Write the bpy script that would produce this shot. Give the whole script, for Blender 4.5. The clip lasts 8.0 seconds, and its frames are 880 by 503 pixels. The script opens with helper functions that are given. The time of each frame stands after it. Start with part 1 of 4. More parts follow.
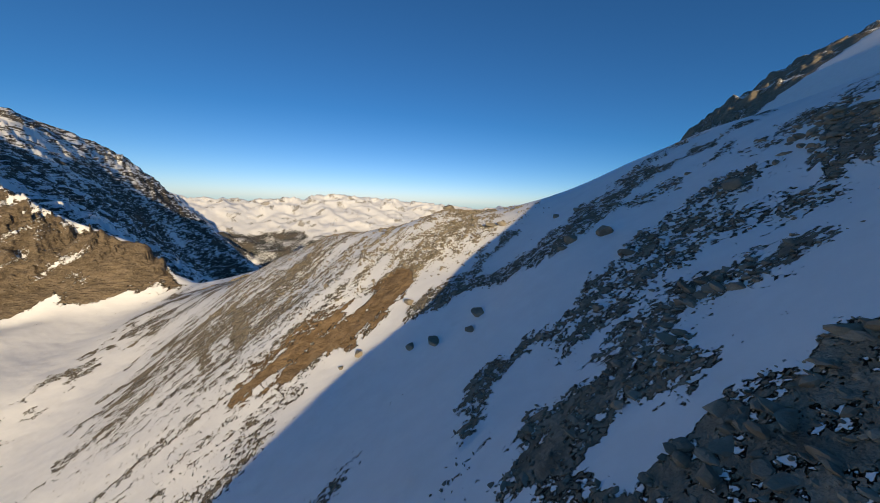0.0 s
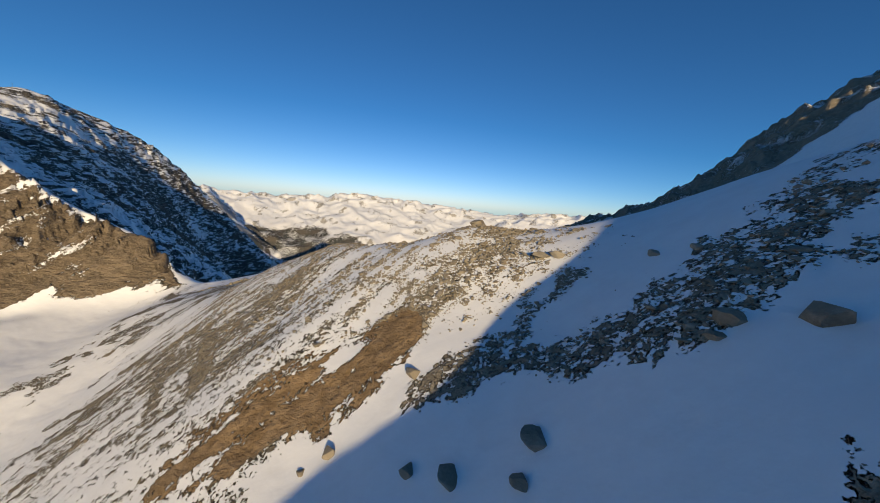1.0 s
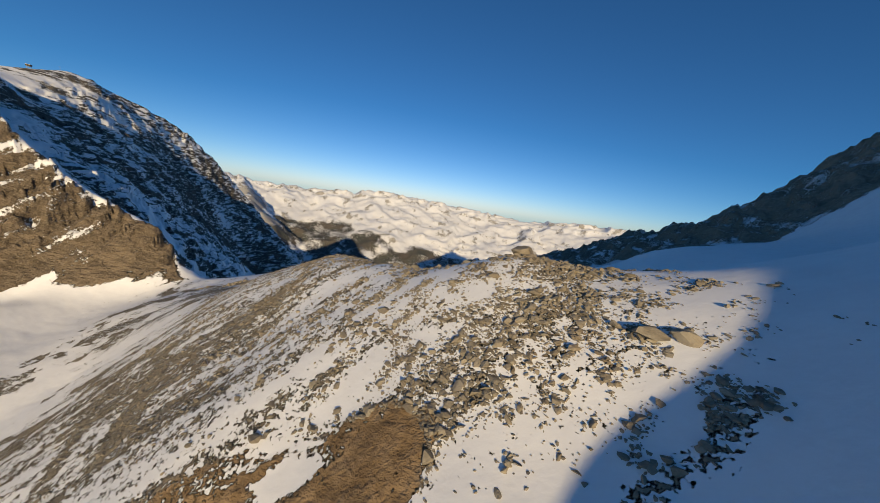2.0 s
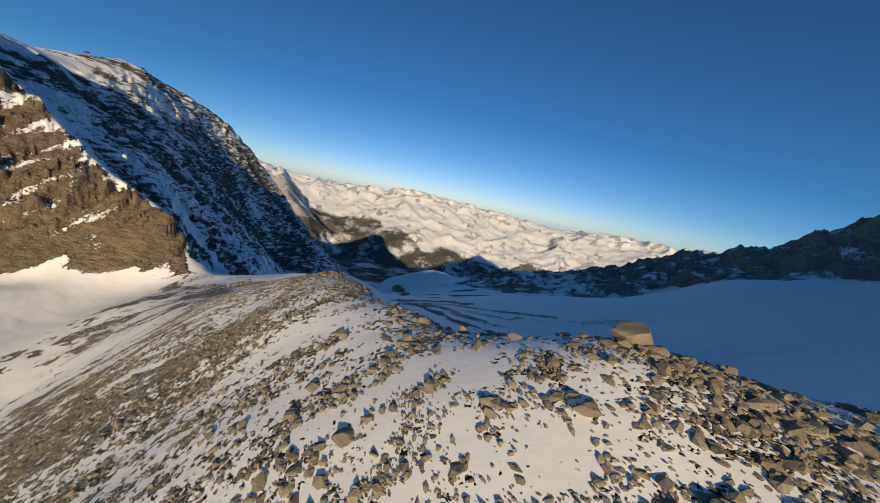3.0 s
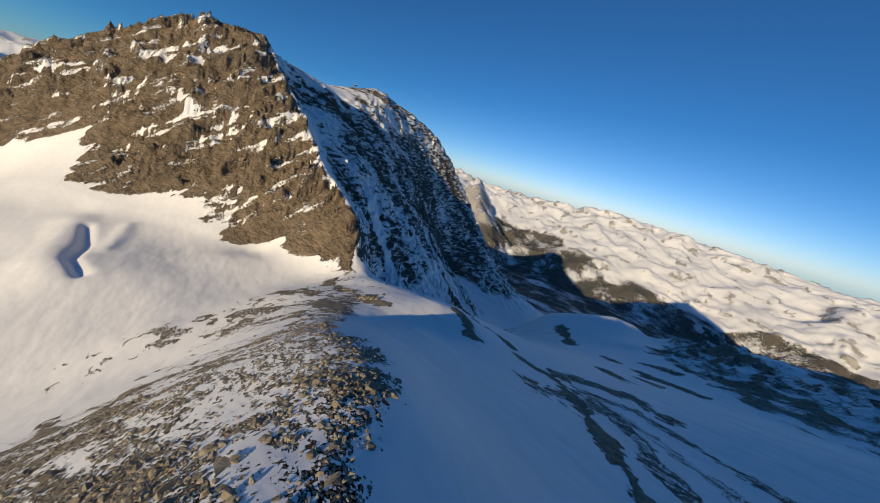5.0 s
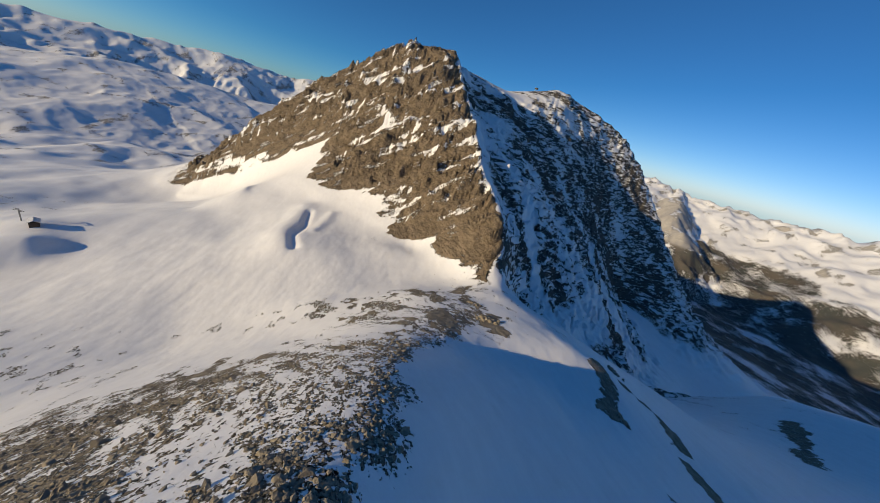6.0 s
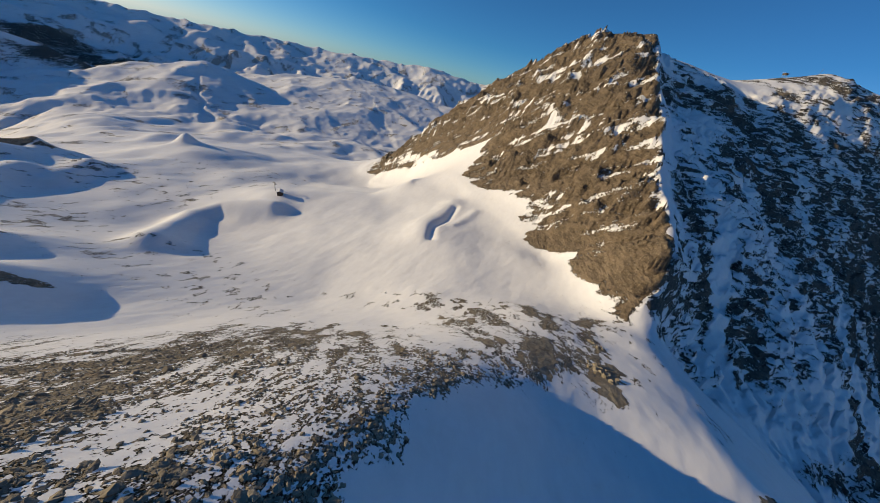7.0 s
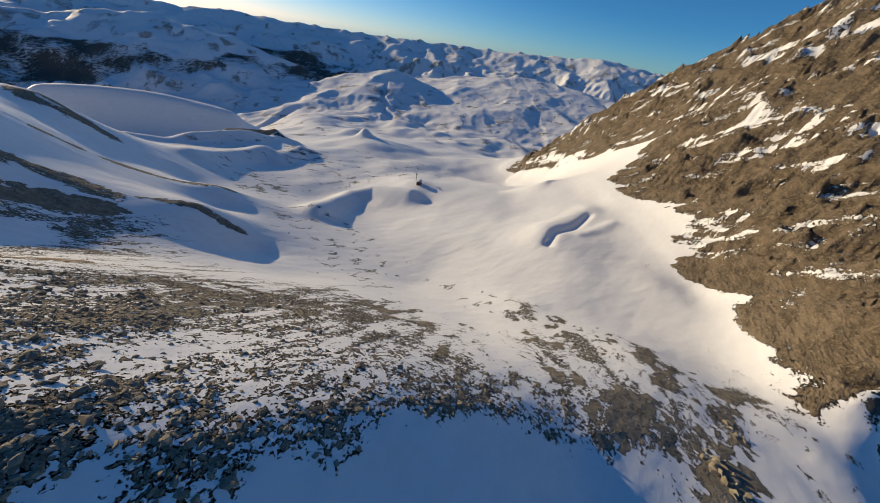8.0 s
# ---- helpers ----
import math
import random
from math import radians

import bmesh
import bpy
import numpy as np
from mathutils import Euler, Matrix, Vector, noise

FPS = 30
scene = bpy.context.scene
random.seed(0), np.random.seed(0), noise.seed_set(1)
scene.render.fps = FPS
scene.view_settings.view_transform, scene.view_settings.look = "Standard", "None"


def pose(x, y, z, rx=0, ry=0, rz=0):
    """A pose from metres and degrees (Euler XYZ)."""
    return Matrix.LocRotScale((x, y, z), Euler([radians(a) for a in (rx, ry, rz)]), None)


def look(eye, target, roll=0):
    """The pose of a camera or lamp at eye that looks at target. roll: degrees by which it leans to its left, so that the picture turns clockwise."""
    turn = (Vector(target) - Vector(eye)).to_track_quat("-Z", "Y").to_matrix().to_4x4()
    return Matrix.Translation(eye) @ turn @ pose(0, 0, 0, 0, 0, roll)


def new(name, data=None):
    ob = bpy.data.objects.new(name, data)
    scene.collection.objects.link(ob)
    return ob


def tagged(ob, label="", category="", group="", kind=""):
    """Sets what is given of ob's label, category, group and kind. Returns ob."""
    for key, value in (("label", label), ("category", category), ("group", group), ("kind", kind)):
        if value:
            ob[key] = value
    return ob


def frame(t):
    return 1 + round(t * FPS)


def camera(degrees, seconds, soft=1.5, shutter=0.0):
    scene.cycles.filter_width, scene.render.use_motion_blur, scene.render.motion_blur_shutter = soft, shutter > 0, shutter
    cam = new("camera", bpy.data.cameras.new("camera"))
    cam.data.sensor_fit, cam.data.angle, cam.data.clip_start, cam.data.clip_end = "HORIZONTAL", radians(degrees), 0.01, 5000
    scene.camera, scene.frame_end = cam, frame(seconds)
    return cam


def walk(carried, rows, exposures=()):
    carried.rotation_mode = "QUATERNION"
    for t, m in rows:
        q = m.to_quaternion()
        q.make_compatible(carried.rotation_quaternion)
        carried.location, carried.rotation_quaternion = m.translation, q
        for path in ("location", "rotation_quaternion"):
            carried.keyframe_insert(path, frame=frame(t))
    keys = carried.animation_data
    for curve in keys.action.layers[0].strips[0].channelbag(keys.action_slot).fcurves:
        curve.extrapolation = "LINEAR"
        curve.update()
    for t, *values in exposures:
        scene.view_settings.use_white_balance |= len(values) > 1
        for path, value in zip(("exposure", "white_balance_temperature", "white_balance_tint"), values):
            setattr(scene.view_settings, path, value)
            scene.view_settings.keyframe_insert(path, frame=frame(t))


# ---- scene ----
cam = camera(109.4, 8.0, soft=0.75)
PATH = [  # seconds, place, turn
    (0, -1.397, 1.979, 100.0, 80.833, -1.965, -1.582),
    (0.5, -1.593, 15.201, 101.042, 80.936, -3.171, 0.107),
    (1, -2.179, 28.936, 102.083, 81.248, -4.813, 2.324),
    (1.5, -3.0, 42.255, 103.126, 81.32, -6.547, 4.635),
    (3, -8.169, 82.398, 105.922, 80.294, -11.506, 12.492),
    (3.5, -10.707, 95.437, 106.746, 79.902, -13.087, 16.95),
    (4, -14.239, 108.109, 107.465, 78.899, -14.292, 24.103),
    (4.2, -15.98, 112.979, 107.712, 78.487, -14.789, 27.593),
    (5.3, -27.304, 138.671, 109.009, 72.473, -15.347, 55.505),
    (5.5, -29.574, 143.068, 109.198, 71.082, -15.151, 61.714),
    (6, -35.761, 153.222, 109.624, 67.289, -14.228, 78.226),
    (6.5, -42.043, 161.883, 109.846, 63.896, -13.047, 93.339),
    (7, -48.446, 169.116, 109.823, 60.724, -11.947, 108.464),
    (7.5, -54.887, 175.081, 109.617, 58.153, -10.476, 121.654),
    (8, -61.716, 180.081, 109.429, 55.934, -7.807, 134.671),
]
walk(cam, [(t, pose(x, y, z, rx, ry, rz)) for t, x, y, z, rx, ry, rz in PATH], exposures=[(0, 0.13, 7400, 3), (1.0, 0.13, 7400, 3), (2.6, -0.03, 7500, 3), (3.5, -0.01, 7400, 3), (5.5, 0.06, 7000, 3), (7.0, 0.08, 7150, 3), (8.0, 0.07, 7100, 3)])

# ---------------------------------------------------------------- sky and sun
SUN_EL, SUN_AZ = 12.9, 167.0  # degrees; azimuth clockwise from +y
TO_SUN = Vector((math.sin(radians(SUN_AZ)) * math.cos(radians(SUN_EL)),
                 math.cos(radians(SUN_AZ)) * math.cos(radians(SUN_EL)), math.sin(radians(SUN_EL))))
world = bpy.data.worlds.new("sky")
scene.world = world
world.use_nodes = True
wn = world.node_tree
sky = wn.nodes.new("ShaderNodeTexSky")
sky.sky_type, sky.sun_disc = "NISHITA", False
sky.sun_elevation, sky.sun_rotation = radians(SUN_EL), radians(SUN_AZ)
sky.altitude, sky.air_density, sky.dust_density, sky.ozone_density = 2600, 1.0, 0.9, 5.0
wn.nodes["Background"].inputs["Strength"].default_value = 0.118
deep = wn.nodes.new("ShaderNodeMix")  # thin dry air: a deeper blue than the standard sky
deep.data_type, deep.blend_type = "RGBA", "MULTIPLY"
deep.inputs[0].default_value = 1.0
tint = wn.nodes.new("ShaderNodeMix")
tint.data_type = "RGBA"
tint.inputs[6].default_value, tint.inputs[7].default_value = (0.37, 0.735, 0.94, 1), (1.3, 1.05, 1.14, 1)
wn.links.new(tint.outputs[2], deep.inputs[7])
bright = wn.nodes.new("ShaderNodeRGBToBW")
less = wn.nodes.new("ShaderNodeMapRange")
for key, value in enumerate((2.4, 7.0, 0.0, 1.0)):
    less.inputs[key + 1].default_value = value
wn.links.new(sky.outputs["Color"], bright.inputs[0])
wn.links.new(bright.outputs[0], less.inputs[0])
wn.links.new(less.outputs[0], tint.inputs[0])
wn.links.new(sky.outputs["Color"], deep.inputs[6])
wn.links.new(deep.outputs[2], wn.nodes["Background"].inputs["Color"])

sun = new("sun", bpy.data.lights.new("sun", "SUN"))
sun.data.energy, sun.data.angle, sun.data.color = 4.0, radians(0.5), (1.0, 0.79, 0.53)
sun.matrix_basis = look((0, 0, 600), Vector((0, 0, 600)) - TO_SUN)
scene.view_settings.exposure = 0.0


# ---------------------------------------------------------------- materials
class Nodes:
    """A short way to write node trees."""

    def __init__(self, name):
        self.mat = bpy.data.materials.new(name)
        self.mat.use_nodes = True
        self.tree = self.mat.node_tree
        self.bsdf = self.tree.nodes["Principled BSDF"]

    def put(self, kind, **sockets):
        node = self.tree.nodes.new(kind)
        for key, value in sockets.items():
            self.plug(node, key.replace("_", " "), value)
        return node

    def plug(self, node, key, value):
        socket = node.inputs[int(key[1:])] if key[0] == "i" and key[1:].isdigit() else node.inputs[key]
        if isinstance(value, bpy.types.NodeSocket):
            self.tree.links.new(value, socket)
        else:
            socket.default_value = value

    def coords(self):
        return self.put("ShaderNodeNewGeometry").outputs["Position"]

    def scaled(self, vector, turn, scale):
        node = self.put("ShaderNodeMapping", Vector=vector)
        node.inputs["Rotation"].default_value = [radians(a) for a in turn]
        node.inputs["Scale"].default_value = scale
        return node.outputs[0]

    def noise(self, vector, scale, detail=4.0, rough=0.55, warp=0.0):
        return self.put("ShaderNodeTexNoise", Vector=vector, Scale=scale, Detail=detail, Roughness=rough, Distortion=warp).outputs["Fac"]

    def math(self, op, a, b=0.0, clamp=False):
        node = self.put("ShaderNodeMath", i0=a, i1=b)
        node.operation, node.use_clamp = op, clamp
        return node.outputs[0]

    def ramp(self, value, a, b, lo=0.0, hi=1.0, smooth=True):
        node = self.put("ShaderNodeMapRange", i0=value, i1=a, i2=b, i3=lo, i4=hi)
        node.interpolation_type = "SMOOTHSTEP" if smooth else "LINEAR"
        return node.outputs[0]

    def mix(self, fac, a, b):
        node = self.tree.nodes.new("ShaderNodeMix")
        node.data_type = "RGBA"
        for socket, value in ((node.inputs[0], fac), (node.inputs[6], a), (node.inputs[7], b)):
            if isinstance(value, bpy.types.NodeSocket):
                self.tree.links.new(value, socket)
            else:
                socket.default_value = (*value, 1) if isinstance(value, tuple) and len(value) == 3 else value
        return node.outputs[2]

    def attribute(self, name):
        node = self.tree.nodes.new("ShaderNodeAttribute")
        node.attribute_name = name
        return node.outputs["Fac"]

    def bump(self, height, distance, strength=1.0, normal=None):
        node = self.put("ShaderNodeBump", Height=height, Distance=distance, Strength=strength)
        if normal is not None:
            self.plug(node, "Normal", normal)
        return node.outputs[0]


def rock_colours(n, p, grey=0.5):
    """Brown-grey mica schist: large tints, grain, pale and rusty faces."""
    big = n.noise(p, 0.035, 4)
    mid = n.noise(p, 0.45, 5, 0.65)
    fine = n.noise(p, 3.2, 4, 0.65)
    warm = n.mix(n.ramp(big, 0.38, 0.62), (0.262, 0.218, 0.155), (0.220, 0.190, 0.145))
    slabs = n.noise(n.scaled(p, (20, -25, 15), (0.35, 1.0, 1.3)), 0.13, 6, 0.68)
    warm = n.mix(n.ramp(slabs, 0.52, 0.64), warm, (0.155, 0.130, 0.096))
    warm = n.mix(n.ramp(n.noise(p, 0.075, 5, 0.6), 0.55, 0.72), warm, (0.30, 0.228, 0.148))
    warm = n.mix(n.ramp(mid, 0.42, 0.7), warm, (0.37, 0.325, 0.25))
    dark = n.mix(n.ramp(fine, 0.35, 0.62), (0.165, 0.142, 0.112), warm)
    return n.mix(grey, dark, warm), mid, fine, slabs


def mountain_material(name, rough_scale=1.0, haze=0.0):
    """Snow lying on broken rock: the share of rock comes with the mesh, the ragged edges from the noise."""
    n = Nodes(name)
    p = n.scaled(n.coords(), (0, 0, 0), (1 / rough_scale,) * 3)
    rock, ochre, forest = n.attribute("rock"), n.attribute("ochre"), n.attribute("forest")
    colour, mid, fine, slabs = rock_colours(n, p, 0.5)
    cliff = n.mix(n.ramp(n.noise(n.scaled(p, (30, -35, 20), (0.45, 1.0, 1.3)), 0.16, 5, 0.6), 0.38, 0.62), (0.100, 0.077, 0.054), (0.235, 0.180, 0.122))
    cliff = n.mix(n.ramp(n.noise(p, 0.9, 5, 0.7), 0.48, 0.70), cliff, (0.31, 0.25, 0.178))
    colour = n.mix(n.math("MULTIPLY", n.attribute("tilted"), 0.85), colour, cliff)
    # The wall's rock is darkened here: its shade is put into the colour.
    shade_rock = n.mix(n.ramp(n.noise(p, 0.6, 5, 0.65), 0.4, 0.65), (0.075, 0.070, 0.062), (0.150, 0.130, 0.104))
    colour = n.mix(n.attribute("layered"), colour, shade_rock)
    rust = n.mix(n.ramp(mid, 0.35, 0.65), (0.21, 0.135, 0.068), (0.33, 0.225, 0.125))
    colour = n.mix(ochre, colour, rust)
    woods = n.mix(n.ramp(n.noise(p, 0.05, 5), 0.35, 0.65), (0.016, 0.022, 0.014), (0.075, 0.055, 0.034))
    colour = n.mix(forest, colour, woods)
    flake = n.noise(n.scaled(p, (0, 0, 25), (0.5, 1.5, 1.2)), 0.55, 6, 0.68)
    speck = n.noise(p, 1.7, 4, 0.6)
    share = n.math("ADD", rock, n.math("MULTIPLY", n.math("SUBTRACT", flake, 0.5), 1.05))
    share = n.math("ADD", share, n.math("MULTIPLY", n.math("SUBTRACT", speck, 0.5), n.ramp(n.math("ADD", n.attribute("tilted"), n.attribute("layered")), 0, 1, 0.95, 0.45)))
    sheets = n.noise(n.scaled(n.coords(), (4, -7, 0), (0.17, 0.17, 0.62)), 0.44, 6, 0.64, 0.6)
    share = n.math("ADD", share, n.math("MULTIPLY", n.math("SUBTRACT", sheets, 0.5), n.math("MULTIPLY", n.attribute("layered"), 2.7)))
    across = n.put("ShaderNodeVectorMath", i0=n.coords(), i1=(-0.60, -0.44, 1.0))
    across.operation = "DOT_PRODUCT"
    flat = n.put("ShaderNodeSeparateXYZ", Vector=n.coords())
    bed = n.put("ShaderNodeCombineXYZ", X=n.math("MULTIPLY", flat.outputs[0], 0.10), Y=n.math("MULTIPLY", flat.outputs[1], 0.14), Z=n.math("MULTIPLY", across.outputs["Value"], 0.42))
    ledge = n.noise(bed.outputs[0], 0.26, 5, 0.55, 0.2)
    share = n.math("ADD", share, n.math("MULTIPLY", n.math("SUBTRACT", ledge, 0.5), n.math("MULTIPLY", n.attribute("tilted"), 2.0)))
    # Bare far rock is paled toward snow: distance haze put into the colour.
    bare = n.math("MULTIPLY", n.ramp(share, 0.47, 0.56), n.ramp(forest, 0.2, 0.6, 1.0 - haze, 0.93))
    drift = n.noise(n.scaled(p, (0, 0, -20), (0.35, 1.0, 1.0)), 0.35, 5, 0.6)
    snow = n.mix(n.ramp(drift, 0.35, 0.7), (0.87, 0.87, 0.87), (0.91, 0.91, 0.905))
    dust = n.ramp(n.noise(p, 0.12, 5, 0.65), 0.52, 0.8, 0.0, 0.18)
    snow = n.mix(dust, snow, (0.62, 0.59, 0.54))
    n.plug(n.bsdf, "Base Color", n.mix(bare, snow, colour))
    n.plug(n.bsdf, "Roughness", n.ramp(bare, 0, 1, 0.55, 0.88))
    n.plug(n.bsdf, "Specular IOR Level", 0.25)
    relief = n.math("MULTIPLY", n.math("ADD", n.math("MULTIPLY", mid, n.ramp(n.attribute("tilted"), 0, 1, 0.42, 1.0)), n.math("MULTIPLY", fine, 0.2)), bare)
    ripple = n.math("MULTIPLY", n.noise(n.scaled(p, (0, 0, -20), (0.7, 1.2, 1.0)), 0.7, 5, 0.55), 0.055)
    edge = n.math("MULTIPLY", bare, 0.04)
    craggy = n.math("MULTIPLY", n.noise(n.scaled(p, (30, -35, 20), (0.45, 1.0, 1.4)), 0.26, 5, 0.6), n.attribute("tilted"))
    coarse = n.bump(n.math("MULTIPLY", n.math("ADD", n.math("MULTIPLY", slabs, 0.4), craggy), bare), 5.0 * rough_scale ** 0.4, 0.9)
    n.plug(n.bsdf, "Normal", n.bump(n.math("ADD", n.math("ADD", relief, ripple), edge), 1.0 * rough_scale ** 0.4, 0.95, coarse))
    return n.mat


def stone_material(name):
    n = Nodes(name)
    p = n.coords()
    colour, mid, _, _ = rock_colours(n, p, 0.6)
    pick = n.put("ShaderNodeObjectInfo").outputs["Random"]
    isle = n.put("ShaderNodeNewGeometry").outputs["Random Per Island"]
    tone = n.math("FRACT", n.math("ADD", n.math("MULTIPLY", pick, 7.3), isle))
    tinted = n.mix(n.ramp(tone, 0.0, 1.0, 0.0, 1.0, False), colour, n.mix(tone, (0.17, 0.148, 0.118), (0.41, 0.355, 0.27)))
    n.plug(n.bsdf, "Base Color", n.mix(0.5, colour, tinted))
    n.plug(n.bsdf, "Roughness", 0.85)
    n.plug(n.bsdf, "Specular IOR Level", 0.25)
    n.plug(n.bsdf, "Normal", n.bump(n.math("ADD", mid, n.math("MULTIPLY", n.noise(p, 7, 4), 0.3)), 0.35, 0.7))
    return n.mat


MOUNTAIN = mountain_material("snow_on_rock")
FAR_MOUNTAIN = mountain_material("snow_on_far_rock", 7.0, 0.30)
STONE = stone_material("broken_schist")


# ---------------------------------------------------------------- noise
def lattice(ix, iy, seed):
    h = (ix.astype(np.int64) * 374761393 + iy.astype(np.int64) * 668265263 + seed * 1442695041) & 0xFFFFFFFF
    h = ((h ^ (h >> 13)) * 1274126177) & 0xFFFFFFFF
    h = h ^ (h >> 16)
    return h


def grain(x, y, seed=0):
    """Gradient noise, about -1 to 1."""
    ix, iy = np.floor(x), np.floor(y)
    fx, fy = x - ix, y - iy
    u, v = fx * fx * fx * (fx * (fx * 6 - 15) + 10), fy * fy * fy * (fy * (fy * 6 - 15) + 10)

    def corner(dx, dy):
        a = lattice(ix + dx, iy + dy, seed) * (2 * np.pi / 4294967296.0)
        return np.cos(a) * (fx - dx) + np.sin(a) * (fy - dy)

    lo = corner(0, 0) * (1 - u) + corner(1, 0) * u
    hi = corner(0, 1) * (1 - u) + corner(1, 1) * u
    return (lo * (1 - v) + hi * v) * 1.5


def fbm(x, y, size, octaves=4, gain=0.5, seed=0):
    total, amp, norm = 0.0, 1.0, 0.0
    for k in range(octaves):
        f = 2.0 ** k / size
        total = total + amp * grain(x * f + 17.3 * k, y * f - 9.1 * k, seed + k)
        norm += amp
        amp *= gain
    return total / norm


def ridged(x, y, size, octaves=5, gain=0.5, seed=0):
    """Sharp crests near 1, rounded hollows near 0."""
    total, amp, norm, carry = 0.0, 1.0, 0.0, 1.0
    for k in range(octaves):
        f = 2.0 ** k / size
        v = 1.0 - np.abs(grain(x * f + 31.7 * k, y * f + 11.9 * k, seed + k))
        v = v * v
        total = total + amp * v * carry
        carry = np.clip(v * 1.3, 0, 1)
        norm += amp
        amp *= gain
    return total / norm


def blocks(x, y, size, seed):
    """Broken rock: cells of their own height and tilt, about -1 to 1."""
    px, py = x / size, y / size
    ix, iy = np.floor(px), np.floor(py)
    best, out = np.full(x.shape, 1e9), np.zeros(x.shape)
    for dx in (-1, 0, 1):
        for dy in (-1, 0, 1):
            h = lattice(ix + dx, iy + dy, seed)
            qx = px - ix - dx - (h & 255) / 255.0
            qy = py - iy - dy - ((h >> 8) & 255) / 255.0
            d = qx * qx + qy * qy
            here = ((h >> 16) & 255) / 127.5 - 1 + ((h >> 5) & 255) / 100.0 * qx - 1.3 * qx + ((h >> 21) & 255) / 100.0 * qy - 1.3 * qy
            out = np.where(d < best, here, out)
            best = np.minimum(best, d)
    return out


def step(v, a, b):
    t = np.clip((v - a) / (b - a), 0, 1)
    return t * t * (3 - 2 * t)


def line_distance(x, y, line, sided=False):
    """Distance in plan to a broken line; sided: also +1 to its left, -1 to its right."""
    best, hand = np.full(np.shape(x), 1e9), np.zeros(np.shape(x))
    for (x0, y0, *_), (x1, y1, *_) in zip(line, line[1:]):
        dx, dy = x1 - x0, y1 - y0
        t = np.clip(((x - x0) * dx + (y - y0) * dy) / (dx * dx + dy * dy), 0, 1)
        d = np.hypot(x - x0 - t * dx, y - y0 - t * dy)
        if sided:
            hand = np.where(d < best, np.sign(dx * (y - y0) - dy * (x - x0)), hand)
        best = np.minimum(best, d)
    return (best, hand) if sided else best


# ---------------------------------------------------------------- the lie of the land
# Crests, slopes and hollows as broken lines (x, y, z).
HILL_CREST = [(620, 60, 350), (420, 40, 290), (300, 40, 250), (190, 45, 200), (115, 46, 145), (67, 58, 121), (65, 80, 119), (64, 98, 114), (61, 113, 107), (50, 121, 99.5), (38, 115, 98.5), (22, 109, 97.5)]
RIDGE_CREST = [(22, 109, 97.5), (4, 112, 96.8), (0, 114, 94.8), (-4, 115.7, 93), (-9, 118, 91), (-20, 128, 88.5), (-34, 142, 85), (-46, 154, 82.5), (-60, 163, 76), (-80, 166, 67.5), (-96, 175, 58), (-108, 188, 51.5), (-128, 205, 44.5), (-158, 222, 35), (-185, 233, 30)]
RIB_CREST = [(-185, 233, 30), (-208, 248, 43), (-231, 258, 56), (-262, 258, 66), (-300, 252, 83), (-360, 256, 115), (-420, 252, 150), (-487, 247, 194)]
PEAK_WEST = [(-487, 247, 194), (-511, 193, 187), (-522, 151, 155), (-540, 103, 117), (-566, 10, 40), (-580, -50, -20), (-580, -100, -79)]
PEAK_NORTH = [(-487, 247, 194), (-549, 279, 188), (-611, 380, 184), (-652, 492, 218), (-622, 582, 195), (-611, 646, 171), (-590, 719, 110), (-533, 758, 26), (-443, 765, -62)]
WALL_HIGH = [(-440, 268, 146), (-468, 300, 142), (-486, 345, 138), (-522, 395, 146), (-552, 445, 164), (-570, 490, 172), (-580, 540, 158), (-582, 605, 138), (-556, 680, 82), (-505, 715, 8)]
WALL_FOOT = [(-205, 262, 20), (-235, 310, 0), (-300, 420, -12), (-372, 520, -40), (-440, 630, -95)]
APRON = [(-120, 300, 20), (-180, 380, -45), (-230, 470, -90), (-260, 560, -130), (-260, 660, -160)]
BOWL = [(30, 165, 70), (8, 214, 60), (2, 300, 46), (-27, 360, 25), (-62, 430, 6), (-84, 490, 0), (-99, 532, -1)]
BOWL_EAST = [(75, 150, 95), (46, 219, 69.5), (41, 276, 61), (38, 312, 55)]
SNOW_SHELF = [(230, 140, 122), (150, 130, 106), (100, 118, 101), (92, 140, 96), (130, 180, 103), (150, 230, 103), (140, 287, 98), (134, 358, 80)]
EAST_CREST = [(480, 380, 300), (368, 414, 236), (310, 440, 165), (260, 480, 122), (218, 538, 94), (165, 536, 70), (119, 530, 46), (50, 523, 34), (0, 530, 24), (-36, 545, 8)]
FACE_FOOT = [(-200, 225, 25), (-235, 219, 23), (-270, 203, 14), (-330, 176, 23), (-366, 136, 18), (-403, 99, 17), (-468, 104, 46), (-507, 59, 18), (-557, -20, -31), (-579, -98, -78)]
BASIN = [(-190, 212, 22), (-212, 180, 10), (-180, 142, 10), (-173, 111, -2), (-163, 83, -9), (-197, 29, -22), (-203, -120, -46), (-212, -235, -50)]
BASIN_WEST = [(-250, 193, 14), (-275, 172, 10), (-251, 135, 6), (-288, 103, -1), (-290, 80, -8), (-310, 59, -14), (-405, 40, -5), (-405, -2, -33), (-470, -60, -60), (-310, -73, -34), (-450, -160, -75)]
FLANK_FOOT = [(-168, 190, 29), (-150, 165, 27), (-140, 140, 20), (-122, 122, 24), (-103, 105, 30), (-104, 60, 10), (-98, 25, 5), (-86, -8, 22), (-100, -40, 2), (-108, -66, 5), (-100, -110, -8), (-70, -150, 17)]
